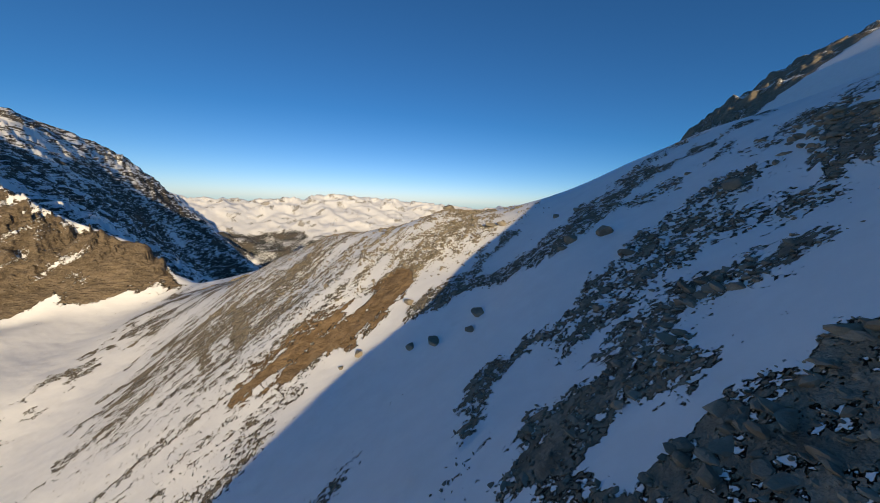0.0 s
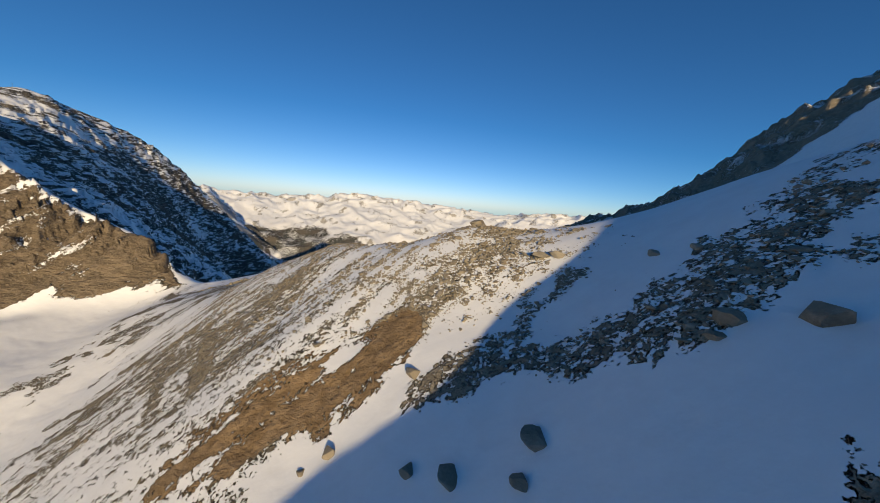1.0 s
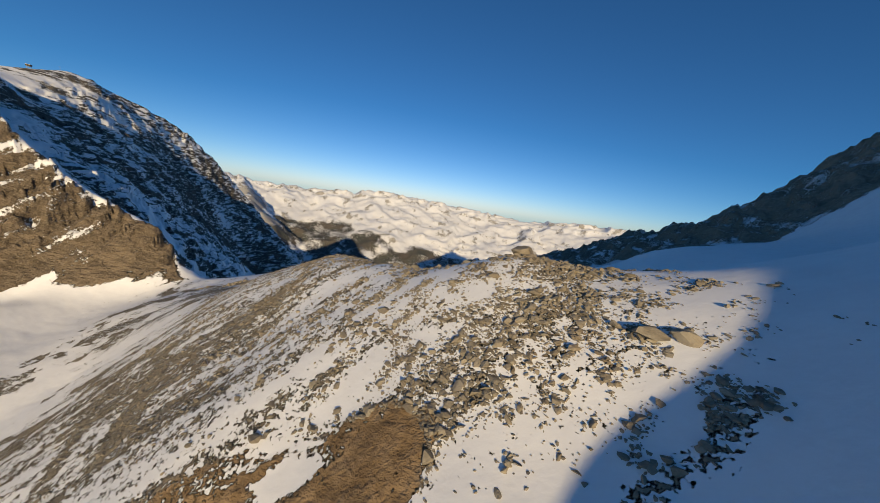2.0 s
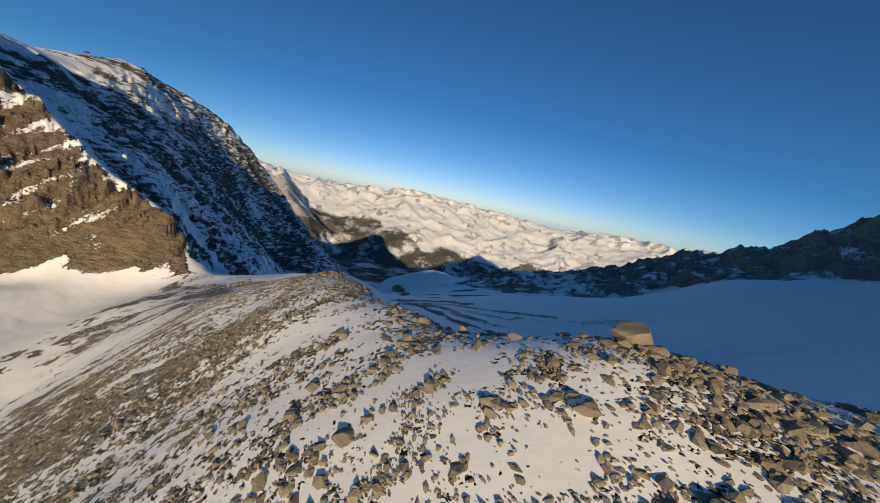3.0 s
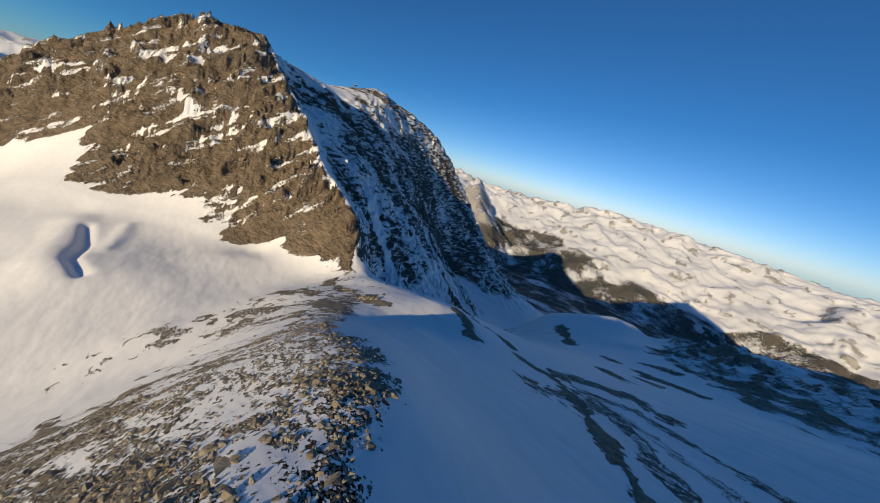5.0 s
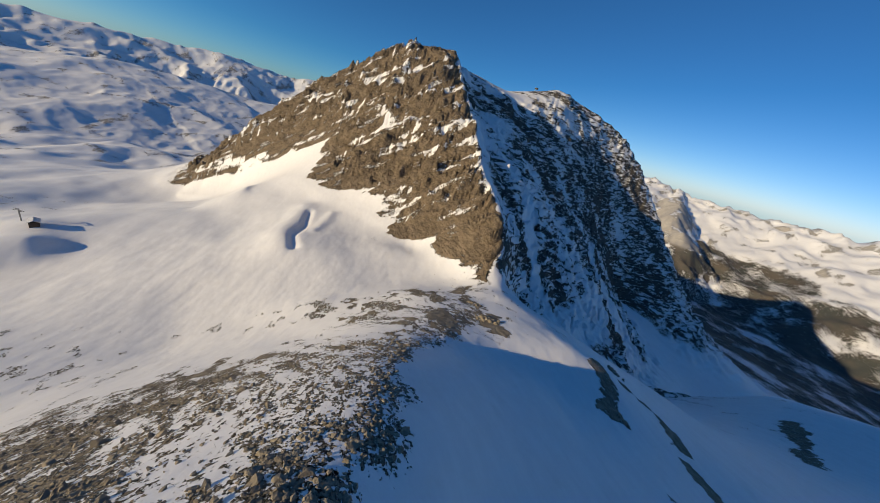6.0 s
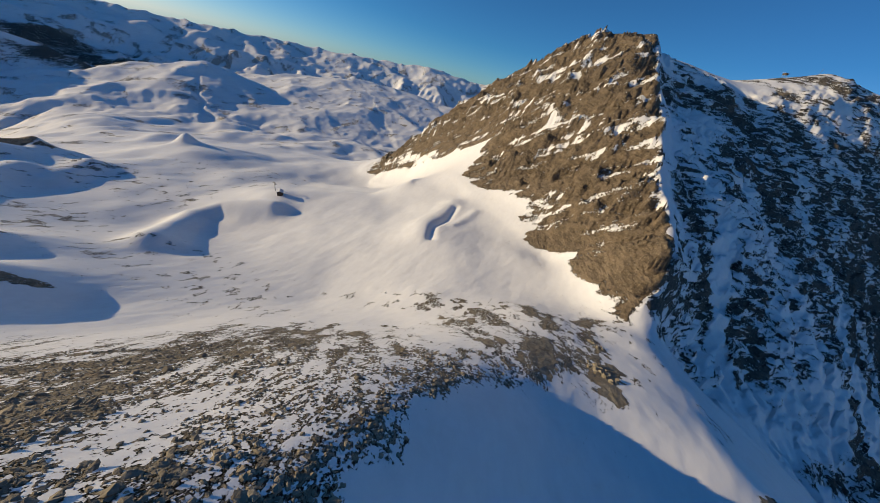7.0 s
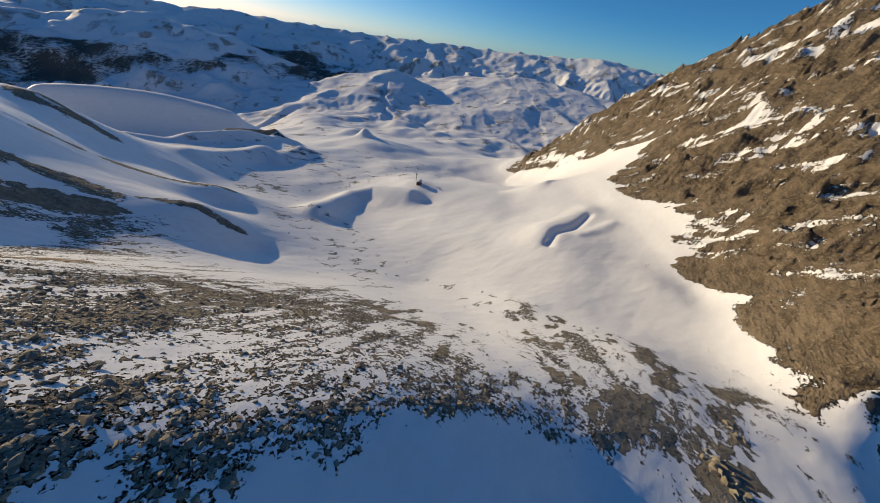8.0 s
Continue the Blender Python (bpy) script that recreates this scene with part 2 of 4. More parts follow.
FLANK = [(-128, 186, 44), (-96, 149, 53), (-83, 138, 58), (-82, 121, 51), (-67, 85, 44), (-50, 45, 36), (-46, 18, 37), (-34, -18, 51), (-50, -45, 36), (-38, -80, 47), (-52, -115, 30), (-42, -163, 46)]
FLANK_HIGH = [(-72, 155, 70.5), (-60, 143, 73), (-42, 129, 81), (-28, 120, 84.5), (-47, 120, 71.5), (-34, 93, 70), (-21, 87, 73), (-33, 70, 57), (-17, 69, 65), (0, 58, 73), (14, 35, 82)]
HOLLOW = [(14, 35, 82), (20, 55, 90), (29, 43, 94), (29, 61, 97), (30, 80, 98.3), (15, 90, 93.5), (8, 101, 95), (-9, 94, 85), (-11, 84, 78.5), (8, 80, 85), (15, 72, 86.5), (-1, 73, 79), (8, 60, 80)]
SHOULDER = [(54, 66, 113.5), (43, 60, 105.7), (41, 32, 103)]
SPUR = [(120, 0, 150), (78, 4, 132), (60, 10, 125.5), (48.6, 14, 119.5), (41.6, 9, 115), (32.6, 4, 108.5), (25, 1, 103), (17.6, -3, 96.5), (10, -10, 90), (2, -21, 84), (-8, -55, 76), (-18, -85, 66)]
HILL_SOUTH = [(110, -50, 112), (40, -70, 85), (100, -160, 85), (150, -300, 85)]
SADDLE = [(-96, 175, 58), (-99, 190, 53), (-102, 203, 50.5), (-107, 231, 51), (-103, 243, 48.5), (-91, 255, 42.5), (-68, 252, 42)]
LEE_SLOPE = [(-40, 172, 70), (-62, 178, 67), (-82, 192, 57), (-88, 215, 50)]
LEE_EDGE = [(40, 126, 91.5), (24, 122, 90.5), (9, 122.5, 89), (-2, 125, 86.5), (-11, 131, 83.5), (-26, 145, 79.5)]
EAST_FOOT = [(-60, 440, 9), (15, 345, 40), (60, 345, 50), (92, 345, 58), (122, 340, 74), (136, 318, 90), (230, 330, 112)]
SHELF_EDGE = [(-157, 504, -25), (-125, 520, -11), (-99, 532, -1), (-80, 552, -6), (-62, 546, -8), (-28, 478, 8)]
SHELF_DROP = [(-215, 600, -150), (-140, 640, -150), (-80, 660, -130), (-10, 660, -90), (90, 660, -40), (200, 670, -10)]
SADDLE_EDGE = [(-103, 243, 48.5), (-128, 241, 43.5), (-156, 238, 36.5), (-185, 233, 30)]
PLATEAU = [(-17, -618, -30), (-100, -600, -35), (-185, -576, -46), (-262, -555, -64), (-300, -545, -118)]
PLATEAU_FOOT = [(-20, -585, -75), (-100, -560, -80), (-180, -540, -88), (-262, -520, -100)]
DUNES = [(-85, -296, -26), (-117, -303, -36), (-144, -313, -34), (-208, -324, -39), (-284, -357, -69)]
PYRAMID = [(-405, -440, -88), (-452, -395, -72), (-490, -370, -82), (-540, -300, -98)]
LINES = [HILL_CREST, RIDGE_CREST, RIB_CREST, PEAK_WEST, PEAK_NORTH, WALL_HIGH, WALL_FOOT, APRON, BOWL, BOWL_EAST, SNOW_SHELF,
         EAST_CREST, EAST_FOOT, SHELF_EDGE, SHELF_DROP, FACE_FOOT, BASIN, BASIN_WEST, FLANK_FOOT, FLANK, FLANK_HIGH, HOLLOW, SHOULDER, SPUR, HILL_SOUTH, SADDLE, LEE_SLOPE, LEE_EDGE, SADDLE_EDGE, PLATEAU, PLATEAU_FOOT, DUNES, PYRAMID]
MIDDLE = (-35.0, 130.0)


# Bare rock that shows through the snow: half width, share of rock, broken line.
EAST_SLOPE_PATCHES = [(2.2, 0.58, [(3, 32), (7, 41), (14, 41)]), (3.4, 0.52, [(17, 37), (25, 43), (33, 46), (41, 46)]), (3.4, 0.55, [(16, 23), (18, 31), (25, 31), (30, 27)]), (3.2, 0.50, [(22, 39), (28, 40), (35, 44), (38, 36)]),
                      (4.2, 0.62, [(11, 13), (15, 16), (21, 15)]), (2.4, 0.64, [(11, 28), (7, 22), (9, 17)]), (3.2, 0.54, [(-4, 70), (5, 70), (11, 68), (18, 62), (25, 60), (36, 66), (45, 66), (58, 64)])]
LOWER_SLOPE_PATCHES = [(3.0, 0.50, [(2, 71), (8, 74), (15, 78), (20, 81)]), (4.0, 0.50, [(15, 64), (21, 64), (25, 66), (33, 70)]), (2.6, 0.60, [(46, 38), (54, 43)]), (2.6, 0.54, [(42, 70), (52, 64), (62, 66)]),
                       (3.0, 0.48, [(50, 52), (62, 50)]), (3.5, 0.46, [(38, 58), (50, 58)]), (4.0, 0.44, [(44, 74), (58, 80)])]
BASIN_SLOPE_PATCHES = [(3.0, 0.65, [(-33, -20), (-51, -11), (-83, -6), (-100, 8)]), (7.0, 0.74, [(-34, 12), (-50, 6)]), (3.0, 0.70, [(-40, -80), (-63, -74), (-117, -65)]), (7.0, 0.62, [(-36, -150), (-56, -152)]),
                       (6.0, 0.7, [(-46, -163), (-65, -150)]), (12.0, 0.72, [(-204, -384), (-236, -370), (-256, -360)]), (6.0, 0.60, [(-36, -16), (-58, -6)]), (2.6, 0.66, [(-60, 96), (-68, 108), (-75, 118), (-82, 128)]),
                       (2.0, 0.60, [(-72, 96), (-84, 112), (-90, 120)])]
SLOPE_PATCHES = EAST_SLOPE_PATCHES + LOWER_SLOPE_PATCHES + BASIN_SLOPE_PATCHES
SLOPE_CLEAR = [(9.0, [(-27, 44), (-13, 56), (-4, 61)]), (8.0, [(-8, 30), (2, 48), (8, 58)]), (5.0, [(12, 53), (20, 51), (26, 50)]), (4.0, [(27, 79), (31, 74)])]
OCHRE_LINE = [(-12, 81), (-27, 81.5), (-42, 76)]
SADDLE_NEAR_PATCHES = [(3.6, 0.92, [(-133, 213), (-124, 205)]), (3.0, 0.8, [(-124, 207), (-116, 208)]), (4.5, 0.68, [(-204, 195), (-188, 190), (-168, 189)]), (4.0, 0.70, [(-202, 215), (-186, 220), (-172, 213)]),
                       (3.0, 0.64, [(-174, 199), (-155, 197)]), (4.5, 0.76, [(-136, 190), (-118, 191)]), (3.0, 0.55, [(-166, 167), (-150, 178)]), (3.0, 0.52, [(-147, 160), (-132, 172)]),
                       (3.0, 0.52, [(-184, 139), (-167, 150)]), (3.5, 0.62, [(-150, 213), (-166, 213)]), (2.4, 0.80, [(-258, 193), (-249, 198)])]
SADDLE_FAR_PATCHES = [(2.4, 0.80, [(-282, 171), (-273, 175)]), (1.8, 0.62, [(-326, 84), (-317, 74), (-312, 64)]), (2.2, 0.66, [(-290, 76), (-282, 82)]), (1.6, 0.56, [(-262, 126), (-246, 139)]),
                      (1.6, 0.6, [(-250, 148), (-240, 153)]), (3.0, 0.5, [(-276, 88), (-288, 92)]), (2.5, 0.5, [(-236, 147), (-229, 151)]), (3.2, 0.68, [(-102, 238), (-92, 236), (-84, 229)]),
                      (2.2, 0.8, [(-96, 246), (-87, 255), (-77, 253)]), (2.4, 0.74, [(-70, 249), (-57, 249), (-46, 245)])]
SADDLE_PATCHES = SADDLE_NEAR_PATCHES + SADDLE_FAR_PATCHES
# The bouldery rib across the shaded bowl, its side streaks and the spots beyond.
BOWL_RIB_PATCHES = [(3.4, 0.74, [(-56, 250), (-40, 234), (-28, 216), (-14, 197), (-2, 192), (7, 179), (18, 173), (32, 160)]), (5.0, 0.50, [(-48, 252), (-28, 238), (-18, 222), (-4, 212)]), (3.0, 0.50, [(-46, 253), (-28, 260), (-5, 252), (10, 246), (24, 237)]), (3.0, 0.42, [(-36, 248), (-14, 238), (4, 228)]),
                    (1.5, 0.66, [(-7, 168), (1, 165), (9, 156)]), (6.0, 0.52, [(-52, 224), (-44, 234), (-38, 242)])]
BOWL_SPOT_PATCHES = [(5.0, 0.56, [(-56, 258), (-44, 272), (-34, 277), (-22, 270)]), (8.0, 0.38, [(46, 221), (36, 228)]), (1.8, 0.8, [(8, 232), (10, 233)]), (5.0, 0.66, [(-127, 459), (-108, 428), (-95, 408)]),
                     (4.5, 0.60, [(-66, 384), (-58, 378)]), (4.5, 0.60, [(-44, 362), (-34, 358)]), (5.0, 0.60, [(-40, 390), (-26, 386)]), (4.0, 0.56, [(-38, 338), (-30, 334)]),
                     (5.0, 0.6, [(-52, 320), (-42, 312)]), (6.0, 0.6, [(-34, 352), (-12, 345)])]
BOWL_PATCHES = BOWL_RIB_PATCHES + BOWL_SPOT_PATCHES


# Couloirs and snow cones on the shaded wall, and its barest buttresses.
WALL_SNOW = [(9.0, 0.5, [(-308, 316), (-280, 313), (-252, 313), (-222, 320)]), (7.0, 0.6, [(-400, 485), (-372, 474), (-345, 468)]), (19.0, 0.6, [(-345, 468), (-326, 490), (-300, 515)]), (34.0, 0.6, [(-300, 515), (-270, 545), (-240, 580)]),
             (16.0, 0.16, [(-490, 268), (-462, 296), (-420, 300)]), (9.0, 0.14, [(-420, 300), (-370, 300), (-330, 300)]), (18.0, 0.4, [(-225, 345), (-255, 400), (-290, 440)]), (12.0, 0.3, [(-590, 470), (-560, 500)])]
WALL_ROCK = [(20.0, 0.16, [(-510, 440), (-480, 480)]), (30.0, 0.22, [(-445, 520), (-440, 580), (-420, 640), (-370, 670)]), (7.0, 0.25, [(-262, 268), (-240, 265), (-222, 263)]), (8.0, 0.2, [(-262, 345), (-240, 362)])]


def patches(x, y, items, ragged):
    share = np.zeros(x.shape)
    for wide, amount, line in items:
        d = line_distance(x, y, line) + ragged * (wide * 1.6 + 1.0)
        share = np.maximum(share, amount * (1 - step(d, wide * 0.75, wide * 1.25)))
    return share


# Crests of the ranges beyond: fall of their slopes, width of their ribs, height of their teeth, broken line (x, y, z).
NORTH_RANGE = [(-3900, 1800, 160), (-3500, 2560, 150), (-3010, 3180, 150), (-2640, 3510, 60), (-2070, 3890, 50), (-1300, 4210, 150), (-920, 4310, 130), (-240, 4400, 85), (620, 4360, 20), (1000, 4290, 70), (1520, 4120, 105), (1850, 3970, 100), (2280, 3740, 170), (3000, 3200, 160)]
BROWN_SPUR = [(-2700, 3380, 80), (-2420, 3060, 0), (-2060, 2700, -92), (-1900, 2620, -170), (-1700, 2560, -380)]
NORTH_SPUR_WEST = [(-1900, 3800, -20), (-1500, 3600, -150), (-1250, 3450, -290)]
NORTH_SPUR_MIDDLE = [(-500, 4050, -20), (-300, 3800, -140), (-240, 3500, -300)]
NORTH_SPUR_EAST = [(700, 4000, -40), (620, 3700, -150), (560, 3300, -330)]
WEST_RANGE = [(0, -4100, 80), (-860, -4040, 60), (-1370, -3910, 80), (-2320, -3480, 65), (-3310, -2620, 105), (-3920, -1710, 145), (-4080, -1350, 190), (-4260, -740, 130), (-4330, -330, 200), (-4350, 400, 160), (-4150, 1300, 150)]
SHADED_RANGE = [(330, -3300, -60), (-60, -3290, -70), (-250, -3210, -30), (-600, -3070, 5), (-960, -2690, -90), (-1250, -2450, -180), (-1460, -2100, -300)]
LIT_PLATEAU = [(-2200, -1980, -215), (-2560, -1730, -130), (-2800, -1430, -50), (-2960, -1130, -65), (-3030, -790, -105), (-3060, -400, -100)]
SMALL_PYRAMID = [(-1240, -2150, -300), (-1307, -2103, -222), (-1390, -2060, -290)]
LARGE_PYRAMID = [(-1560, -1930, -230), (-1680, -1855, -92), (-1780, -1770, -185)]
SNOWY_MASSIF = [(-890, -2250, -500), (-1130, -2180, -390), (-1307, -2103, -245), (-1490, -1990, -290), (-1680, -1855, -116), (-1850, -1700, -208), (-2150, -1360, -255), (-2450, -840, -300), (-2600, -300, -330)]
RANGES = [(0.42, 420, 60, NORTH_RANGE), (0.80, 300, 30, BROWN_SPUR), (0.50, 300, 30, NORTH_SPUR_WEST),
          (0.50, 300, 30, NORTH_SPUR_MIDDLE), (0.50, 300, 30, NORTH_SPUR_EAST), (0.40, 520, 26, WEST_RANGE),
          (0.46, 480, 14, SHADED_RANGE), (0.16, 500, 12, LIT_PLATEAU), (0.50, 260, 8, SMALL_PYRAMID),
          (0.40, 300, 10, LARGE_PYRAMID), (0.24, 420, 10, SNOWY_MASSIF)]


def crest_slope(x, y, line, fall):
    """The slopes that fall evenly from a crest, and the distance in plan to it."""
    best, away = np.full(x.shape, -1e9), np.zeros(x.shape)
    for (x0, y0, z0), (x1, y1, z1) in zip(line, line[1:]):
        t = np.clip(((x - x0) * (x1 - x0) + (y - y0) * (y1 - y0)) / ((x1 - x0) ** 2 + (y1 - y0) ** 2), 0, 1)
        d = np.hypot(x - x0 - t * (x1 - x0), y - y0 - t * (y1 - y0))
        d = np.sqrt(d * d + 400) - 20
        own = z0 + t * (z1 - z0) - fall * d
        away = np.where(own > best, d, away)
        best = np.maximum(best, own)
    return best, away


def far_height(x, y):
    """The valleys and ranges beyond the near mountains."""
    dx, dy = x - MIDDLE[0], y - MIDDLE[1]
    r = np.hypot(dx, dy)
    az = np.degrees(np.arctan2(-dx, dy))  # counter-clockwise from +y
    north = step(az, -75, -50) * (1 - step(az, 55, 85))
    west = step(np.where(az < -120, az + 360, az), 75, 100) * (1 - step(np.where(az < -120, az + 360, az), 200, 225))
    rest = np.clip(1 - north - west, 0, 1)
    # a deep trough all round, then long slopes up to the ranges
    n_floor = np.interp(r, [0, 850, 1400, 2100, 2900, 3350, 3700, 4250, 4800], [-100, -200, -400, -520, -560, -470, -260, 10, -150])
    wide = np.where(az < -120, az + 360, az)
    w_hills = np.interp(r, [0, 850, 1300, 1800, 2400, 2750, 3300, 4250, 4800], [-60, -138, -226, -285, -290, -430, -490, -200, -300])
    w_deep = np.interp(r, [0, 850, 1400, 2000, 3300, 4250, 4800], [-60, -150, -330, -470, -500, -200, -300])
    w_floor = w_hills + (w_deep - w_hills) * step(wide, 152, 166)
    e_floor = np.interp(r, [0, 850, 1500, 3000, 4250, 4800], [100, 120, 60, 0, 50, -100])
    z = n_floor * north + w_floor * west + e_floor * rest
    bend = fbm(x, y, 500, 3, 0.5, 6)
    hollows = ridged(x + 90 * bend, y - 70 * bend, 520, 4, 0.45, 5) - 0.42
    z = z + hollows * 16 * step(r, 950, 1700)
    z = z + west * fbm(x * 0.8 - y * 0.4, y, 240, 3, 0.4, 16) * 34 * step(r, 760, 1100) * (1 - step(r, 2300, 2600))
    sway, swerve = fbm(x, y, 420, 4, 0.5, 18), fbm(x, y, 420, 4, 0.5, 19)
    for k, (fall, ribs, teeth, crest) in enumerate(RANGES):
        bent = 110 if len(crest) > 3 else 40
        own, d = crest_slope(x + bent * sway, y + bent * swerve, crest, fall)
        gully = ridged(x + 60 * bend, y + 60 * bend, ribs, 3 if k == 0 else 5, 0.5, 201 + k)
        jag = ridged(x, y, ribs * 0.5, 3, 0.5, 221 + k) - 0.55
        own = own + teeth * (1.3 * jag * np.exp(-d / 260) - 0.25) + fall * np.minimum(d, 650) * (0.2 if k == 0 else 0.42 if fall > 0.3 else 0.3) * (gully - 0.4)
        z = np.maximum(z, own)
    return z + fbm(x, y, 120, 3, 0.5, 9) * 4


def samples():
    """Points along the lines, and a far ring that ties the near land to the distance."""
    pts = []
    for line in LINES:
        for (x0, y0, z0), (x1, y1, z1) in zip(line, line[1:]):
            length = math.hypot(x1 - x0, y1 - y0)
            gap = 14 if length < 60 else 30
            for k in range(max(1, round(length / gap))):
                t = k / max(1, round(length / gap))
                pts.append((x0 + (x1 - x0) * t, y0 + (y1 - y0) * t, z0 + (z1 - z0) * t))
        pts.append(line[-1])
    for k in range(36):
        a = radians(10 * k)
        x, y = MIDDLE[0] - 990 * math.sin(a), MIDDLE[1] + 990 * math.cos(a)
        pts.append((x, y, float(far_height(np.array([x]), np.array([y]))[0])))
    seen, out = set(), []
    for q in pts:
        key = (round(q[0] / 4), round(q[1] / 4))
        if key not in seen:
            seen.add(key)
            out.append(q)
    return np.array(out)


KNOTS = samples()
SOFT = 7.0


def solve_land():
    d = np.hypot(KNOTS[:, None, 0] - KNOTS[None, :, 0], KNOTS[:, None, 1] - KNOTS[None, :, 1])
    k = len(KNOTS)
    a = np.zeros((k + 3, k + 3))
    a[:k, :k] = np.sqrt(d * d + SOFT * SOFT)
    a[:k, k], a[:k, k + 1], a[:k, k + 2] = 1, KNOTS[:, 0] / 100, KNOTS[:, 1] / 100
    a[k:, :k] = a[:k, k:].T
    a[:k, :k] += np.eye(k) * -0.4  # a little slack keeps the slopes even
    return np.linalg.solve(a, np.concatenate([KNOTS[:, 2], np.zeros(3)]))


WEIGHTS = solve_land()


def land(x, y):
    """Smooth height of the near land."""
    out = np.empty(x.size)
    xs, ys = x.ravel(), y.ravel()
    for i in range(0, x.size, 20000):
        px, py = xs[i:i + 20000, None], ys[i:i + 20000, None]
        d = np.sqrt((px - KNOTS[None, :, 0]) ** 2 + (py - KNOTS[None, :, 1]) ** 2 + SOFT * SOFT)
        out[i:i + 20000] = d @ WEIGHTS[:-3] + WEIGHTS[-3] + WEIGHTS[-2] * xs[i:i + 20000] / 100 + WEIGHTS[-1] * ys[i:i + 20000] / 100
    return out.reshape(x.shape)


def base_height(x, y):
    r = np.hypot(x - MIDDLE[0], y - MIDDLE[1])
    t = step(r, 840, 990)
    z = np.empty(x.shape)
    near, away = t < 1, t > 0
    zn, zf = np.zeros(x.shape), np.zeros(x.shape)
    zn[near] = land(x[near], y[near])
    zf[away] = far_height(x[away], y[away])
    z = zn * (1 - t) + zf * t
    return z


ROCK_EDGE = [(-190, 230), (-200, 228), (-217, 226), (-234, 221), (-262, 211), (-288, 186), (-306, 183), (-318, 173), (-336, 177), (-350, 160), (-368, 134), (-403, 98), (-425, 104), (-470, 106), (-507, 62), (-557, -18), (-579, -98)]


def above_foot(x, y, ragged, soft=3):
    """1 on the rock face of the peak, 0 on the snow below it."""
    foot, hand = line_distance(x, y, [(-170, 238)] + ROCK_EDGE + [(-640, -220)], True)
    return step(-hand * foot + ragged, -2, soft)


def north_side(x, y):
    """1 north of the rib and the summit, 0 on the sunny side."""
    rib = np.array(RIB_CREST)
    return step(y - np.interp(-x, -rib[:, 0], rib[:, 1]) + 5 * fbm(x, y, 24, 4, 0.6, 139), -2, 2)


def cover(x, y, z, smooth, steep, local):
    """Share of bare rock (0 to 1), of rusty rock and of woods at each place."""
    r = np.hypot(x - MIDDLE[0], y - MIDDLE[1])
    crest, hand = line_distance(x, y, RIDGE_CREST, True)
    lee = step(hand * crest + 5 * fbm(x, y, 12, 3, 0.6, 35), -5, 2)  # 0 on the drifted north-eastern side
    # streaks that run down the western flank
    along, down = 0.45 * x - 0.89 * y, -0.89 * x - 0.45 * y
    streak = fbm(along, down * 0.26, 4.2, 4, 0.6, 21) + 0.55 * fbm(along, down * 0.12, 13, 3, 0.5, 22)
    blot = fbm(x, y, 14, 5, 0.58, 31)
    crumb = fbm(x, y, 3.2, 3, 0.6, 33)
    broad = fbm(x, y, 60, 4, 0.5, 41)
    clear = 1 - step(line_distance(x, y, [(-4, 70), (-18, 66), (-34, 38)]), 5, 12)
    flank = step(-x, -16, 8) * (1 - 0.75 * clear) * step(z, 6, 32) * step(y, -20, 30) * lee * (1 - step(r, 190, 240))
    share = 0.04 + 0.08 * broad
    share = share + 0.42 * step(fbm(x, y * 1.5, 13, 4, 0.65, 37) + 0.35 * broad, 0.12, 0.24) * step(-x, 70, 150) * (1 - step(r, 500, 650))
    share = share + flank * (0.345 - 0.12 * step(x, -50, -30) * step(y, 86, 100) * (1 - step(y - 0.9 * (-10 - x), 106, 116)) + 0.36 * streak + 0.2 * broad + 0.16 * crumb)
    wide = 7.5 + 12.5 * step(-x, 34, 62)
    share = np.maximum(share, np.exp(-(crest / wide) ** 2) * (0.415 + 0.07 * step(-x, 34, 60)) * step(x, -150, -80) * lee + 0.30 * blot * np.exp(-(crest / 20.0) ** 2))
    share = share + 0.17 * np.exp(-((x + 72) / 34) ** 2 - ((y - 128) / 26) ** 2) * lee
    mound = np.exp(-(((x - 6) / 22) ** 2 + ((y - 104) / 13) ** 2))
    share = np.maximum(share, 0.37 * mound + 0.36 * blot * step(mound, 0.1, 0.4))
    apron = np.exp(-(((x - 5) / 23) ** 2 + ((y - 93) / 14) ** 2))
    share = np.maximum(share, 0.44 * apron + 0.28 * crumb * step(apron, 0.1, 0.4) + 0.1 * blot)
    east = step(x, -4, 16) * (1 - step(y, 74, 92)) * (1 - step(r, 260, 330)) * step(y, -260, -200)
    share = np.maximum(share, east * (0.16 + 0.46 * fbm(x, y * 0.6, 15, 5, 0.58, 51)))
    for wide, line in SLOPE_CLEAR:
        share = share * (1 - 0.85 * (1 - step(line_distance(x, y, line) + 2.5 * blot, wide * 0.7, wide * 1.3)))
    share = np.maximum(share, patches(x, y, SLOPE_PATCHES, blot + 0.5 * crumb) + 0.18 * crumb)
    share = np.maximum(share, patches(x, y, SADDLE_PATCHES + BOWL_PATCHES, blot + 0.5 * crumb) + 0.10 * crumb)
    ochre = 1 - step(line_distance(x, y, OCHRE_LINE) + 5.0 * blot + 2.5 * crumb, 6.0, 8.6)
    window = np.exp(-(((x + 20.5) / 3.0) ** 2 + ((y - 84.5) / 1.7) ** 2) * 1.0)
    share = np.maximum(share, ochre * (0.70 + 0.75 * streak - 0.95 * window))
    share = share - ochre * window * 0.6
    # the steep peak: bare to the south, banded with snow to the north; snow lies on its ledges
    peak = step(-x, 178, 190) * (1 - step(r, 900, 970)) * step(y, -150, -110)
